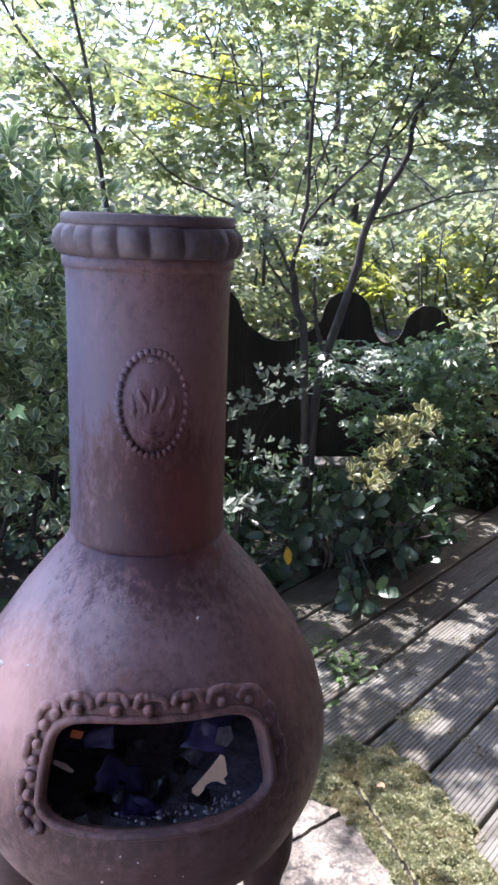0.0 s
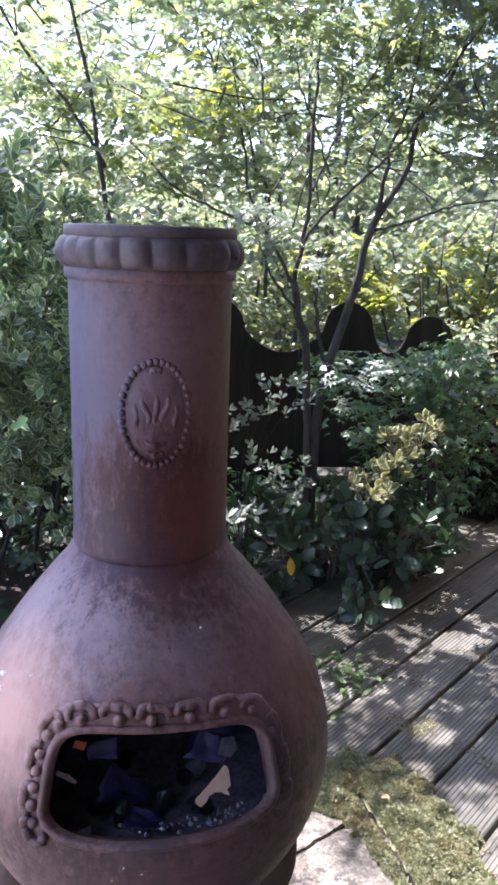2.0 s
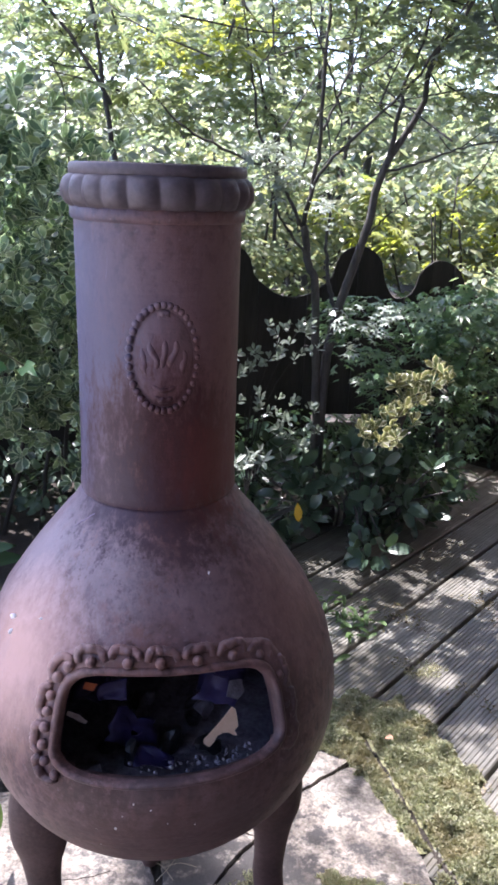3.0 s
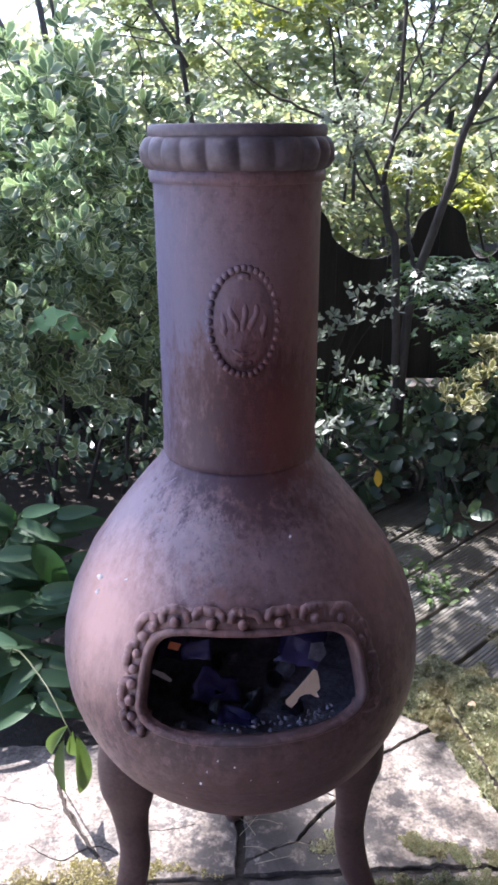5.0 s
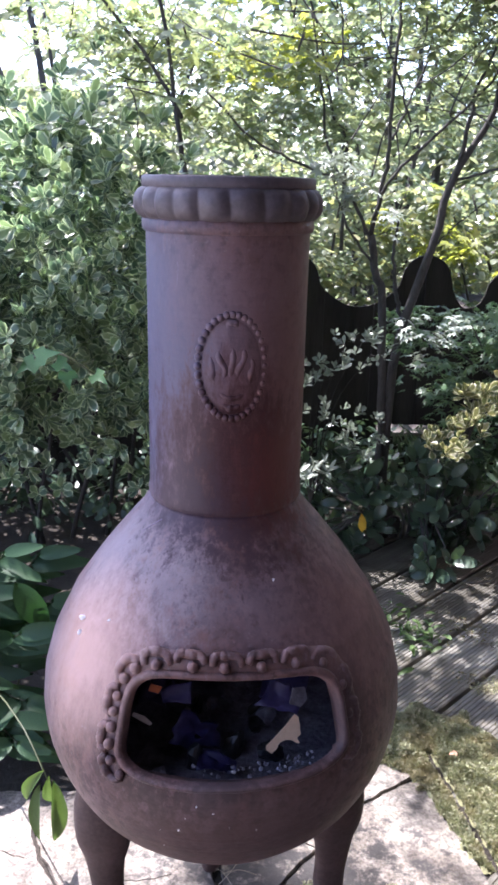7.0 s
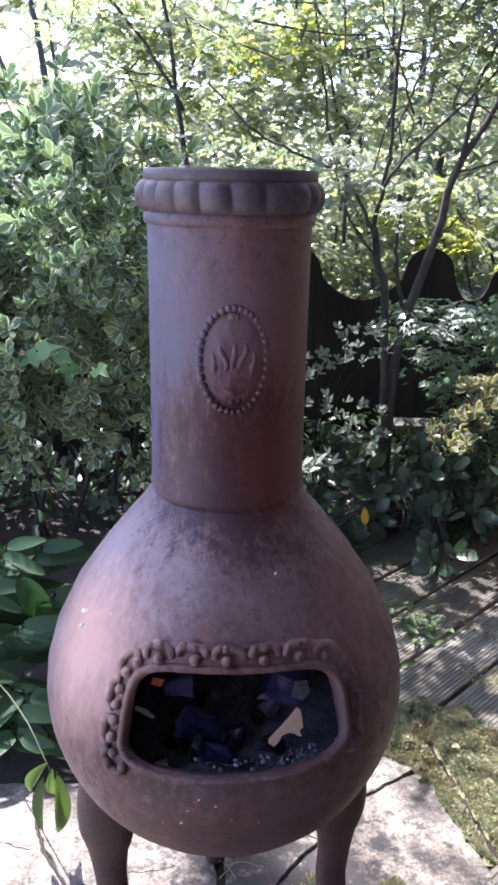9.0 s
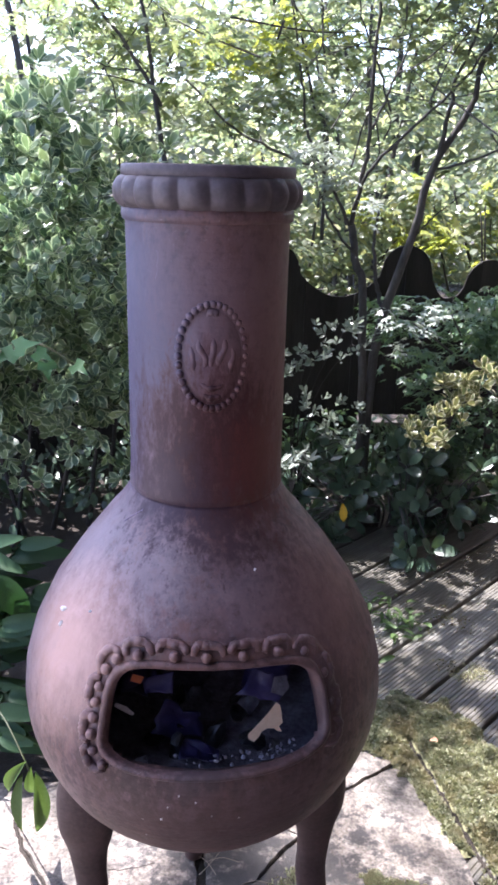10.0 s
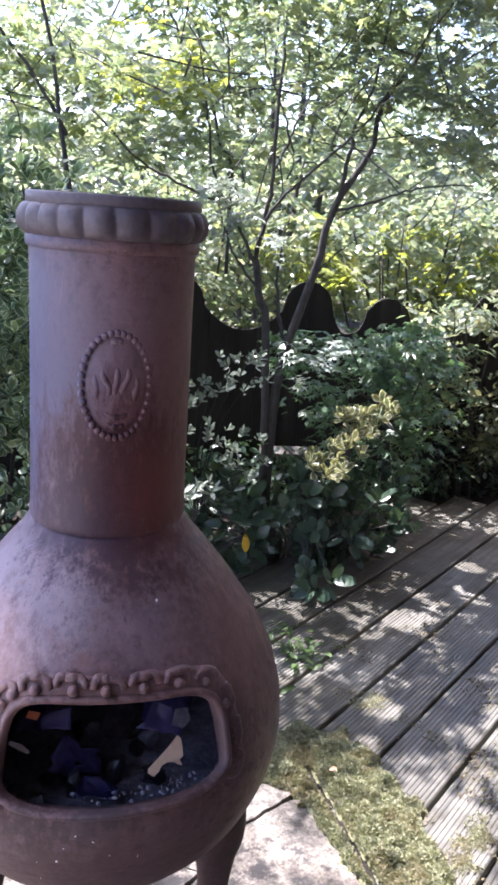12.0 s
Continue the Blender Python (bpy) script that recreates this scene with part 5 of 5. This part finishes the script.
while len(tips) < 3100:
    x, y, z = rng.uniform(-1.6, 0.0), rng.uniform(1.0, 2.0), rng.uniform(0.50, 1.24)
    if y > hedge_front(x, z) + 0.16 and z < 1.20 - 0.30 * max(0, x + 0.55):
        tips.append((x, y, z))
        ways.append(tuple(rng.normal(0, 0.6, 3) + (0, 0, 0.4)))
for x, z in ((-0.40, 0.50), (-0.36, 0.46), (-0.30, 0.52), (-0.43, 0.42), (-0.17, 0.47), (-0.20, 0.44), (-0.14, 0.43), (-0.35, 0.55), (-0.24, 0.54), (-0.46, 0.53), (-0.48, 0.47), (-0.50, 0.56), (-0.44, 0.57), (-0.53, 0.42), (-0.33, 0.58)):
    tips.append((x, 0.86 + rng.normal(0, 0.03), z))
    ways.append((rng.normal(0, 0.4), -0.8, 0.5))
foliage(hedge, "leaves", SPOON, rosettes(rng, np.array(tips), np.array(ways), (6, 10), 0.040, 1.15), LEAF_PITTO, gaps=True)
# leaves added inside and behind the hedge to keep sun off the soil
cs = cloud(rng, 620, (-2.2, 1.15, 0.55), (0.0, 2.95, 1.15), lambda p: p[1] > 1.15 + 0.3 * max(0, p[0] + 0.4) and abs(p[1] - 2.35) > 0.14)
foliage(hedge, "sun_blocking_leaves", OVAL, sprays(rng, cs, 0.13, 24, 0.055, 0.7, 0.3), LEAF_LAUREL)

rng = np.random.default_rng(52)
# ferny dark undergrowth, added to stand in for the deep shade behind the hedge
under = empty("undergrowth", "added undergrowth whose dark leaves stand in for the bed's deep shade", "plant", kind="stuff")
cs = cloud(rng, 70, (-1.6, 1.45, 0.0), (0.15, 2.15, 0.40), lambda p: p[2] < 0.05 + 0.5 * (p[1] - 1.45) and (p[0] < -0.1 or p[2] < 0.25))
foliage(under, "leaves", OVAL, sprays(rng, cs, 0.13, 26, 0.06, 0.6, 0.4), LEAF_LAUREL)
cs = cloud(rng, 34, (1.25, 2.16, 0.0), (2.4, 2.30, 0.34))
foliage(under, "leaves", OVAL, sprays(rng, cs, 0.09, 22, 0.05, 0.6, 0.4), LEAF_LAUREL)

rng = np.random.default_rng(53)
# thin-stemmed tree over the hedge
young_tree = empty("young_tree", "thin-stemmed young tree with small grey-green leaves", "tree", (-0.1, 1.25, -0.05))
for pts, r0, r1 in (
    ([(-0.10, 1.25, -0.05), (-0.10, 1.22, 0.6), (-0.10, 1.20, 1.07), (-0.11, 1.20, 1.19), (-0.13, 1.20, 1.31), (-0.15, 1.20, 1.46), (-0.2, 1.2, 1.7)], 0.016, 0.006),
    ([(-0.11, 1.20, 1.26), (-0.15, 1.20, 1.33), (-0.22, 1.20, 1.43), (-0.28, 1.20, 1.50), (-0.33, 1.20, 1.57), (-0.42, 1.2, 1.75)], 0.009, 0.005),
    ([(-0.19, 1.2, 0.95), (-0.20, 1.20, 1.06), (-0.21, 1.20, 1.14), (-0.22, 1.20, 1.28), (-0.24, 1.2, 1.34)], 0.006, 0.002),
    ([(-0.14, 1.20, 1.335), (-0.22, 1.18, 1.34), (-0.30, 1.16, 1.36)], 0.004, 0.0015),
):
    bm = bmesh.new()
    branch(bm, pts, 0.55 * r0, 0.6 * r1, 18, 7, 0.003, random.Random(2))
    part("stem", bm, BARK, young_tree, smooth=True)
cs = cloud(rng, 52, (-0.75, 1.05, 1.12), (0.18, 1.7, 1.75))
foliage(young_tree, "leaves", OVAL, sprays(rng, cs, 0.11, 16, 0.040, 0.6, 0.3), LEAF_SPRIG, gaps=True)

rng = np.random.default_rng(54)
# golden variegated bush
gold = empty("golden_bush", "small bush with gold-edged glossy leaves in sun", "shrub", (0.80, 1.55, -0.05))
tips = np.array([(x + rng.normal(0, r), 1.41 + rng.normal(0, 0.035), z - 0.02 + rng.normal(0, 0.7 * r)) for x, z, r, k in ((0.805, 0.545, 0.030, 8), (0.755, 0.510, 0.034, 9), (0.715, 0.455, 0.030, 8), (0.64, 0.400, 0.030, 7), (0.69, 0.405, 0.026, 5), (0.735, 0.555, 0.020, 4), (0.845, 0.575, 0.018, 3)) for _ in range(k)])
ways = np.stack([rng.normal(0, 0.6, len(tips)), -0.5 + rng.normal(0, 0.5, len(tips)), 0.7 + rng.normal(0, 0.3, len(tips))], 1)
foliage(gold, "leaves", SPOON, rosettes(rng, tips, ways, (6, 9), 0.042, 1.15), LEAF_GOLD)
bm = bmesh.new()
for p in tips[::4]:
    branch(bm, [(0.78, 1.62, -0.06), (0.78, 1.60, 0.25), (0.5 * p[0] + 0.39, 1.50, p[2] - 0.06), p], 0.005, 0.0015, 10, 6)
part("stem", bm, BARK, gold, smooth=True)


rng = np.random.default_rng(55)
# glossy low shrub spilling on to the deck, leaf by leaf
def leafy(name, label, base, leaves, shape, material, size, category="shrub", part_name="leaf", joined=False):
    thing = empty(name, label, category, base)
    meshes = []
    for v in range(5):
        me = leaf_mesh("leaf", shape, [(0, 0, 0)], [(1, 0, 0)], [(0, 0, 1)], [1.0])
        me.transform(Matrix.Diagonal((1, 0.85 + 0.08 * v, 0.6 + 0.35 * v, 1)))
        me.materials.append(material)
        me.polygons.foreach_set("use_smooth", [True] * len(me.polygons))
        meshes.append(me)
    for i, (p, d, u, s) in enumerate(leaves):
        d = Vector(d).normalized()
        u = Vector(u)
        u = (u - d * u.dot(d)).normalized()
        w = u.cross(d)
        m = Matrix((d, w, u)).transposed().to_4x4()
        ob = new(part_name, meshes[i % 5])
        ob.parent = thing
        ob.matrix_parent_inverse = Matrix.Translation(-Vector(base))
        ob.matrix_basis = Matrix.Translation(p) @ m @ Matrix.Scale(s * size, 4)
    return thing


def in_bed(x, y):
    """Inside the bed that the deck runs round."""
    return x < 1.02 + 0.55 * (y - 1.60) and y > 1.22 + 0.20 * abs(x - 0.60)


tips = []
while len(tips) < 58:
    x, y, z = rng.uniform(0.22, 0.98), rng.uniform(1.25, 1.65), rng.uniform(0.025, 0.30)
    if z < 0.05 + 0.9 * max(0, y - 1.25 - 0.1 * abs(x - 0.70)) and in_bed(x, y + 0.02):
        tips.append((x, y, z))
rows = []
for t in tips:
    w = np.array((rng.normal(0, 0.5), -0.6 + rng.normal(0, 0.3), 0.8 + rng.normal(0, 0.25)))
    a, b, c, d = rosettes(rng, np.array([t]), np.array([w]), (5, 7), 0.07, 1.15)
    rows += [(a[i], b[i], c[i], d[i] / 0.07) for i in range(len(a))]
spill = leafy("glossy_shrub", "low glossy-leaved shrub spilling over the deck edge", (0.65, 1.55, -0.05), rows, OVAL, LEAF_LAUREL, 0.084)
bm = bmesh.new()
for t in tips:
    branch(bm, [(0.65 + 0.4 * (t[0] - 0.65), 1.62, -0.05), ((t[0] + 0.65) / 2, 1.52, 0.10), t], 0.005, 0.002, 9, 5)
part("stem", bm, BARK, spill, smooth=True)

# more dark leaves added to fill the shaded bed
cs = cloud(rng, 75, (0.10, 1.42, 0.0), (1.10, 2.10, 0.28), lambda p: p[2] < 0.07 + 0.45 * (p[1] - 1.42) and in_bed(p[0] + 0.12, p[1]))
foliage(under, "leaves", OVAL, sprays(rng, cs, 0.10, 22, 0.055, 0.6, 0.4), LEAF_LAUREL)

rng = np.random.default_rng(56)
# sprigs against the dark fence
tips, forks = [], []
for x, z, r, k in ((0.345, 0.665, 0.030, 8), (0.415, 0.695, 0.026, 7), (0.44, 0.655, 0.022, 5), (0.29, 0.61, 0.030, 7), (0.25, 0.58, 0.03, 5), (0.33, 0.46, 0.028, 6), (0.375, 0.40, 0.026, 6), (0.435, 0.465, 0.020, 4), (0.40, 0.345, 0.022, 4), (0.455, 0.38, 0.020, 4), (0.27, 0.50, 0.03, 5)):
    forks.append((x, 1.43, z - 0.01))
    for _ in range(k):
        tips.append((x + rng.normal(0, r), 1.42 + rng.normal(0, 0.03), z + rng.normal(0, 0.8 * r)))
tips = np.array(tips)
a, b, c, d = rosettes(rng, tips, np.stack([rng.normal(0.2, 0.4, len(tips)), rng.normal(-0.5, 0.3, len(tips)), rng.normal(0.7, 0.2, len(tips))], 1), (4, 7), 0.05, 1.2)
sprig = leafy("leaf_sprig", "sparse glossy sprig standing before the dark fence", (0.33, 1.5, -0.05), [(a[i], b[i], c[i], d[i] / 0.05) for i in range(len(a))], SPOON, LEAF_SPRIG, 0.026)
bm = bmesh.new()
for t in forks:
    branch(bm, [(0.30, 1.62, -0.06), (0.30 + 0.3 * (t[0] - 0.33), 1.60, 0.6 * t[2]), (0.33 + 0.8 * (t[0] - 0.33), 1.48, t[2] - 0.03), t], 0.0024, 0.001, 12, 5)
part("stem", bm, BARK_SHADED, sprig, smooth=True)

# broad-leaved plant arching by the slabs
BROAD = leaf_shape(0.33, 0.80, 0.22, 0.34, 8)
rows, stems = [], []
rl = random.Random(21)
for b, t, bow in (((-0.54, 0.66, -0.03), (-0.44, 0.60, 0.40), -0.03), ((-0.60, 0.60, -0.03), (-0.48, 0.54, 0.34), -0.02), ((-0.50, 0.60, -0.03), (-0.40, 0.53, 0.26), -0.03), ((-0.68, 0.64, -0.03), (-0.60, 0.56, 0.38), -0.02), ((-0.50, 0.55, -0.03), (-0.38, 0.47, 0.15), -0.03), ((-0.60, 0.54, -0.03), (-0.50, 0.46, 0.22), -0.02), ((-0.50, 0.70, -0.03), (-0.385, 0.66, 0.37), -0.03), ((-0.46, 0.68, -0.03), (-0.36, 0.64, 0.27), -0.02), ((-0.47, 0.50, -0.03), (-0.385, 0.41, 0.10), -0.02)):
    b, t = Vector(b), Vector(t)
    line = smooth_path([b, b.lerp(t, 0.5) + Vector((bow, 0.02, 0.06)), t], 20)
    stems.append(line)
    for i in range(4, 20):
        d = (line[min(19, i + 1)] - line[i - 1]).normalized()
        s = Vector((1 if i % 2 else -1, -0.35, 0))
        way = s * 0.95 + d * 0.55 + Vector((rl.uniform(-0.15, 0.15), rl.uniform(-0.3, 0.2), rl.uniform(-0.20, 0.15)))
        rows.append((line[i], way, (rl.uniform(-0.4, 0.4), -0.8 + rl.uniform(-0.4, 0.3), 0.65), rl.uniform(0.72, 1.08)))
rows.append(((-0.40, 0.53, 0.375), (0.45, -0.10, -0.75), (0.35, -1, 0.25), 1.15))
rows.append(((-0.41, 0.44, 0.135), (0.9, -0.2, 0.0), (0.1, -0.8, 0.7), 1.0))
rows.append(((-0.42, 0.42, 0.085), (0.9, -0.2, 0.0), (0.1, -0.8, 0.7), 1.05))
arching = leafy("arching_lily_plant", "arching plant with broad pointed green leaves", (-0.54, 0.6, -0.05), rows, BROAD, LEAF_LANCE, 0.118, "plant")
for line in stems:
    bm = bmesh.new()
    tube(bm, line, [0.0035 - 0.002 * i / 19 for i in range(20)], 7)
    part("stalk", bm, STALK, arching, smooth=True)

# drooping leaves over the slab crack
rows = [((-0.290, 0.20, 0.190), (-0.16, -0.10, -1), (-0.6, -1, 0.1), 0.95), ((-0.270, 0.20, 0.195), (0.10, -0.14, -1), (0.7, -1, 0.1), 1.02), ((-0.278, 0.21, 0.195), (-0.02, 0.10, -1), (-0.2, -1, 0.2), 0.70), ((-0.285, 0.21, 0.205), (-0.45, -0.1, -0.55), (-0.3, -0.8, 0.5), 0.62)]
tip_leaves = leafy("drooping_shoot", "drooping light green shoot tip over the slabs", (-0.30, 0.30, 0.10), rows, CURLED, LEAF_SHOOT, 0.128, "plant")
bm = bmesh.new()
branch(bm, [(-0.50, 0.52, -0.05), (-0.44, 0.44, 0.19), (-0.34, 0.28, 0.245), (-0.278, 0.20, 0.192)], 0.0018, 0.0012, 12, 6)
part("stalk", bm, STALK, tip_leaves, smooth=True)

# ivy leaves on the hedge
IVY = (np.array([(0, 0, 0), (-0.12, -0.36, 0.05), (0.30, -0.50, -0.06), (0.46, -0.22, 0.06), (1.0, 0, -0.16), (0.46, 0.22, 0.06), (0.30, 0.50, -0.06), (-0.12, 0.36, 0.05), (0.38, 0, -0.05)], dtype=float), np.array([(8, 0, 1), (8, 1, 2), (8, 2, 3), (8, 3, 4), (8, 4, 5), (8, 5, 6), (8, 6, 7), (8, 7, 0)]), np.array([0, 1, 1, 1, 1, 1, 1, 1, 0.0]))
rows = [((-0.355, 0.62, 0.795), (0.85, -0.1, 0.25), (0.0, -0.75, 0.65), 1.35), ((-0.315, 0.61, 0.790), (0.8, -0.2, -0.35), (0.2, -0.8, 0.55), 1.0), ((-0.36, 0.63, 0.785), (-0.6, -0.3, -0.3), (-0.2, -0.8, 0.5), 1.1), ((-0.25, 0.64, 0.76), (0.6, -0.4, -0.3), (0, -0.7, 0.6), 0.9), ((-0.30, 0.63, 0.765), (0.1, -0.4, -0.9), (0, -0.9, 0.3), 0.9)]
ivy = leafy("ivy_shoot", "ivy shoot with broad pale green leaves", (-0.33, 0.66, 0.78), rows, IVY, LEAF_IVY, 0.038, "ivy")
bm = bmesh.new()
branch(bm, [(-0.50, 1.0, 0.72), (-0.40, 0.70, 0.77), (-0.32, 0.645, 0.80), (-0.24, 0.65, 0.75)], 0.003, 0.0015, 12, 6)
part("stalk", bm, STALK, ivy, smooth=True)

# weeds and clippings lying on the deck
n = 60
at = np.stack([rng.normal(0.49, 0.035, n), rng.normal(0.98, 0.07, n), rng.uniform(0.004, 0.02, n)], 1)
al = np.stack([rng.normal(0, 1, n), rng.normal(0, 1, n), rng.normal(0.1, 0.15, n)], 1)
tagged(linked("leaf_litter", leaf_mesh("leaf_litter", LANCE, at, al, np.tile((0, 0, 1.0), (n, 1)) + rng.normal(0, 0.2, (n, 3)), rng.uniform(0.02, 0.05, n)), LEAF_SHOOT), "heap of green leaf clippings lying on the deck", "leaf litter", kind="stuff")


# crumbs of moss, bark and dry leaf strewn over the deck by the moss
LITTER = mat_leaf("dry_crumbs", [(0.10, 0.075, 0.045), (0.20, 0.155, 0.09), (0.30, 0.25, 0.15), (0.16, 0.17, 0.07), (0.07, 0.055, 0.04)], 0.8, 0.1, (1, 1, 1), spec=0.2)
at = []
while len(at) < 2600:
    p = U * rng.uniform(0.3, 1.7) + N * rng.uniform(-0.55, 0.45)
    near = math.hypot(p.x - 0.72, p.y - 0.42)
    d = noise.noise(Vector((p.x * 7, p.y * 7, 4))) + 0.6 * noise.noise(Vector((p.x * 21, p.y * 21, 2)))
    if d > 0.02 + 0.55 * near and p.x > 0.56:
        at.append((p.x, p.y, rng.uniform(0.0005, 0.004)))
n = len(at)
al = np.stack([rng.normal(0, 1, n), rng.normal(0, 1, n), rng.normal(0.1, 0.3, n)], 1)
tagged(linked("deck_crumbs", leaf_mesh("deck_crumbs", CHIP, at, al, np.tile((0, 0, 1.0), (n, 1)) + rng.normal(0, 0.6, (n, 3)), rng.uniform(0.003, 0.011, n)), LITTER), "dry crumbs of moss and leaf strewn on the deck", "leaf litter", kind="stuff")


# bushes and trees beyond the fence
def far_plant(name, label, category, base, low, high, count, per, size, shape, material, seed, trunk=0.02, spread=0.2, tilt=0.6):
    r = np.random.default_rng(seed)
    thing = empty(name, label, category, base)
    mid = (np.array(low) + np.array(high)) / 2
    half = (np.array(high) - np.array(low)) / 2
    cs = []
    while len(cs) < count:
        p = r.uniform(-1, 1, 3)
        if (np.abs(p) ** 2.5).sum() < 1.1 and r.uniform() < 0.3 + noise.noise(Vector(p) * 2 + Vector((seed, 0, 0))) * 0.8 + 0.4:
            cs.append(mid + half * p)
    foliage(thing, "crown", shape, sprays(r, np.array(cs), spread, per, size, tilt, 0.35), material, gaps=True)
    tops = sorted(cs, key=lambda c: -c[2])
    bm = bmesh.new()
    for k in range(6):
        e = Vector(tops[k * max(1, len(tops) // 14)])
        b = Vector(base) + Vector((r.normal(0, 0.03), 0, -0.02))
        fork = b.lerp(e, 0.45) + Vector((0, 0, 0.1 * half[2]))
        if low[2] > 2:
            fork = b + Vector((0, 0, low[2] * 0.7))
        branch(bm, [b, fork, e], trunk * r.uniform(0.6, 1.0), trunk * 0.2, 12, 6, trunk * 0.3, random.Random(k))
    part("trunk", bm, BARK, thing, smooth=True)
    return thing


far_plant("sunlit_shrub", "sunlit yellow-green shrub beyond the fence", "shrub", (1.5, 2.9, -0.05), (0.85, 2.5, 0.35), (2.5, 3.3, 1.28), 300, 28, 0.062, OVAL, LEAF_FAR, 31, 0.02, 0.16)
far_plant("sunlit_shrub", "pale sunlit shrub beyond the fence", "shrub", (0.4, 3.0, -0.05), (-0.5, 2.6, 0.35), (1.1, 3.5, 1.30), 270, 26, 0.058, OVAL, LEAF_FAR, 32, 0.02, 0.16)
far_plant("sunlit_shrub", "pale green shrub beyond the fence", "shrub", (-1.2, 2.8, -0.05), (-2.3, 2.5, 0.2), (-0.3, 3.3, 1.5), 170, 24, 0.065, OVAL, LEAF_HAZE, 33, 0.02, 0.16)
far_plant("lime_shrub", "lime-green broad-leaved shrub catching the sun", "shrub", (1.3, 2.75, -0.05), (0.70, 2.5, 0.72), (1.75, 2.95, 1.18), 30, 14, 0.085, STAR, LEAF_LIME, 43, 0.015, 0.12)
far_plant("overhanging_shrub", "leafy shrub hanging over the fence into the bed", "shrub", (1.55, 2.28, -0.05), (1.18, 2.10, 0.12), (2.05, 2.50, 1.02), 170, 20, 0.050, OVAL, LEAF_FAR, 44, 0.012, 0.10)
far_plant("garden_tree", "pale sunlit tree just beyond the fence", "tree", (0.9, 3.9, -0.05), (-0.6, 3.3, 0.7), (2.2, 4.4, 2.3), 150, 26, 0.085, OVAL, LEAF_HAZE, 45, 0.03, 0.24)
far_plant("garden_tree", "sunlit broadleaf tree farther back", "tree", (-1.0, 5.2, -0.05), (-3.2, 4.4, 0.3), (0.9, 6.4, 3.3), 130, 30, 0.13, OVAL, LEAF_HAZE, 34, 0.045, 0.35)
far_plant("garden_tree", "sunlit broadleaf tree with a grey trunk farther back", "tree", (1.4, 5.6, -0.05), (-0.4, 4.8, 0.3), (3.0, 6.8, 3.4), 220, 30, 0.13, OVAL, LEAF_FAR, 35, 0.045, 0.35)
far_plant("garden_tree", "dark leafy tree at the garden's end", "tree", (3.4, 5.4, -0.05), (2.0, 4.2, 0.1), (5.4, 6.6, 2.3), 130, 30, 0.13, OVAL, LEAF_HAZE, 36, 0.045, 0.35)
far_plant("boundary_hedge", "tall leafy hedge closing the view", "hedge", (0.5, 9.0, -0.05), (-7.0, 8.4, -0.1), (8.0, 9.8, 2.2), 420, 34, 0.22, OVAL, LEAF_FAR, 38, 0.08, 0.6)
# crowns added overhead, out of view, to dapple and shade the patio and block sky
far_plant("added_shade_tree", "unseen tall tree added to shade the patio", "tree", (-4.6, 2.0, -0.05), (-3.45, 1.30, 8.6), (-1.75, 3.60, 10.2), 680, 34, 0.085, OVAL, LEAF_FAR, 40, 0.10, 0.20)
far_plant("sky_blocking_tree", "unseen dense tree added to block sky light on the right", "tree", (2.1, 1.35, -0.05), (-0.9, -3.2, 2.6), (3.8, 1.0, 3.9), 760, 30, 0.16, OVAL, LEAF_LAUREL, 39, 0.07, 0.35)
# a fallen orange leaf on the moss and dry straws under the chimenea
tagged(linked("fallen_leaf", leaf_mesh("fallen_leaf", OVAL, [(0.456, 0.462, 0.030), (0.473, 0.457, 0.030)], [(1, 0.3, 0.1), (-0.2, 1, 0.2)], [(0, 0, 1), (0.2, 0, 1)], [0.022, 0.018]), FALLEN), "orange fallen leaf lying on the moss", "leaf")
rs = random.Random(17)
for k in range(6):
    x, y = rs.uniform(-0.03, 0.09), rs.uniform(0.10, 0.22)
    a = rs.uniform(0, 3.1)
    bm = bmesh.new()
    branch(bm, [(x - 0.03 * math.cos(a), y - 0.03 * math.sin(a), 0.006), (x, y, 0.012), (x + 0.03 * math.cos(a + 0.3), y + 0.03 * math.sin(a + 0.3), 0.007)], 0.0007, 0.0004, 8, 5)
    tagged(part("straw", bm, STRAW, smooth=True), "dry pale straw lying on the slabs", "straw", "straws under the chimenea")

# pale shoots low in the bed, and one yellowed leaf
rng = np.random.default_rng(71)
tips = np.array([(0.22, 1.31, 0.33), (0.26, 1.30, 0.34), (0.30, 1.31, 0.33), (0.24, 1.32, 0.31), (0.29, 1.33, 0.35)])
a, b, c, d = rosettes(rng, tips, np.stack([rng.normal(0.1, 0.4, 5), rng.normal(-0.3, 0.3, 5), rng.normal(0.8, 0.1, 5)], 1), (5, 7), 0.05, 1.25)
# leaf paleness here is painted sunlight
pale = leafy("pale_shoot", "low shoot with narrow pale leaves in sun", (0.26, 1.40, -0.05), [(a[i], b[i], c[i], d[i] / 0.05) for i in range(len(a))], NARROW, LEAF_HIGHLIGHT, 0.044)
for t in tips:
    bm = bmesh.new()
    branch(bm, [(0.26, 1.40, -0.06), (0.26, 1.37, 0.2), t], 0.003, 0.001, 9, 5)
    part("stem", bm, BARK, pale, smooth=True)
YELLOW = mat_leaf("yellowed_leaf", [(0.55, 0.33, 0.03), (0.60, 0.38, 0.04)], 0.5, 0.3)
tagged(linked("yellowed_leaf", leaf_mesh("yellowed_leaf", OVAL, [(0.40, 1.27, 0.215)], [(0.1, -0.2, -1)], [(0.1, -1, 0.2)], [0.06]), YELLOW), "yellow-orange leaf hanging in the low shrub", "leaf")
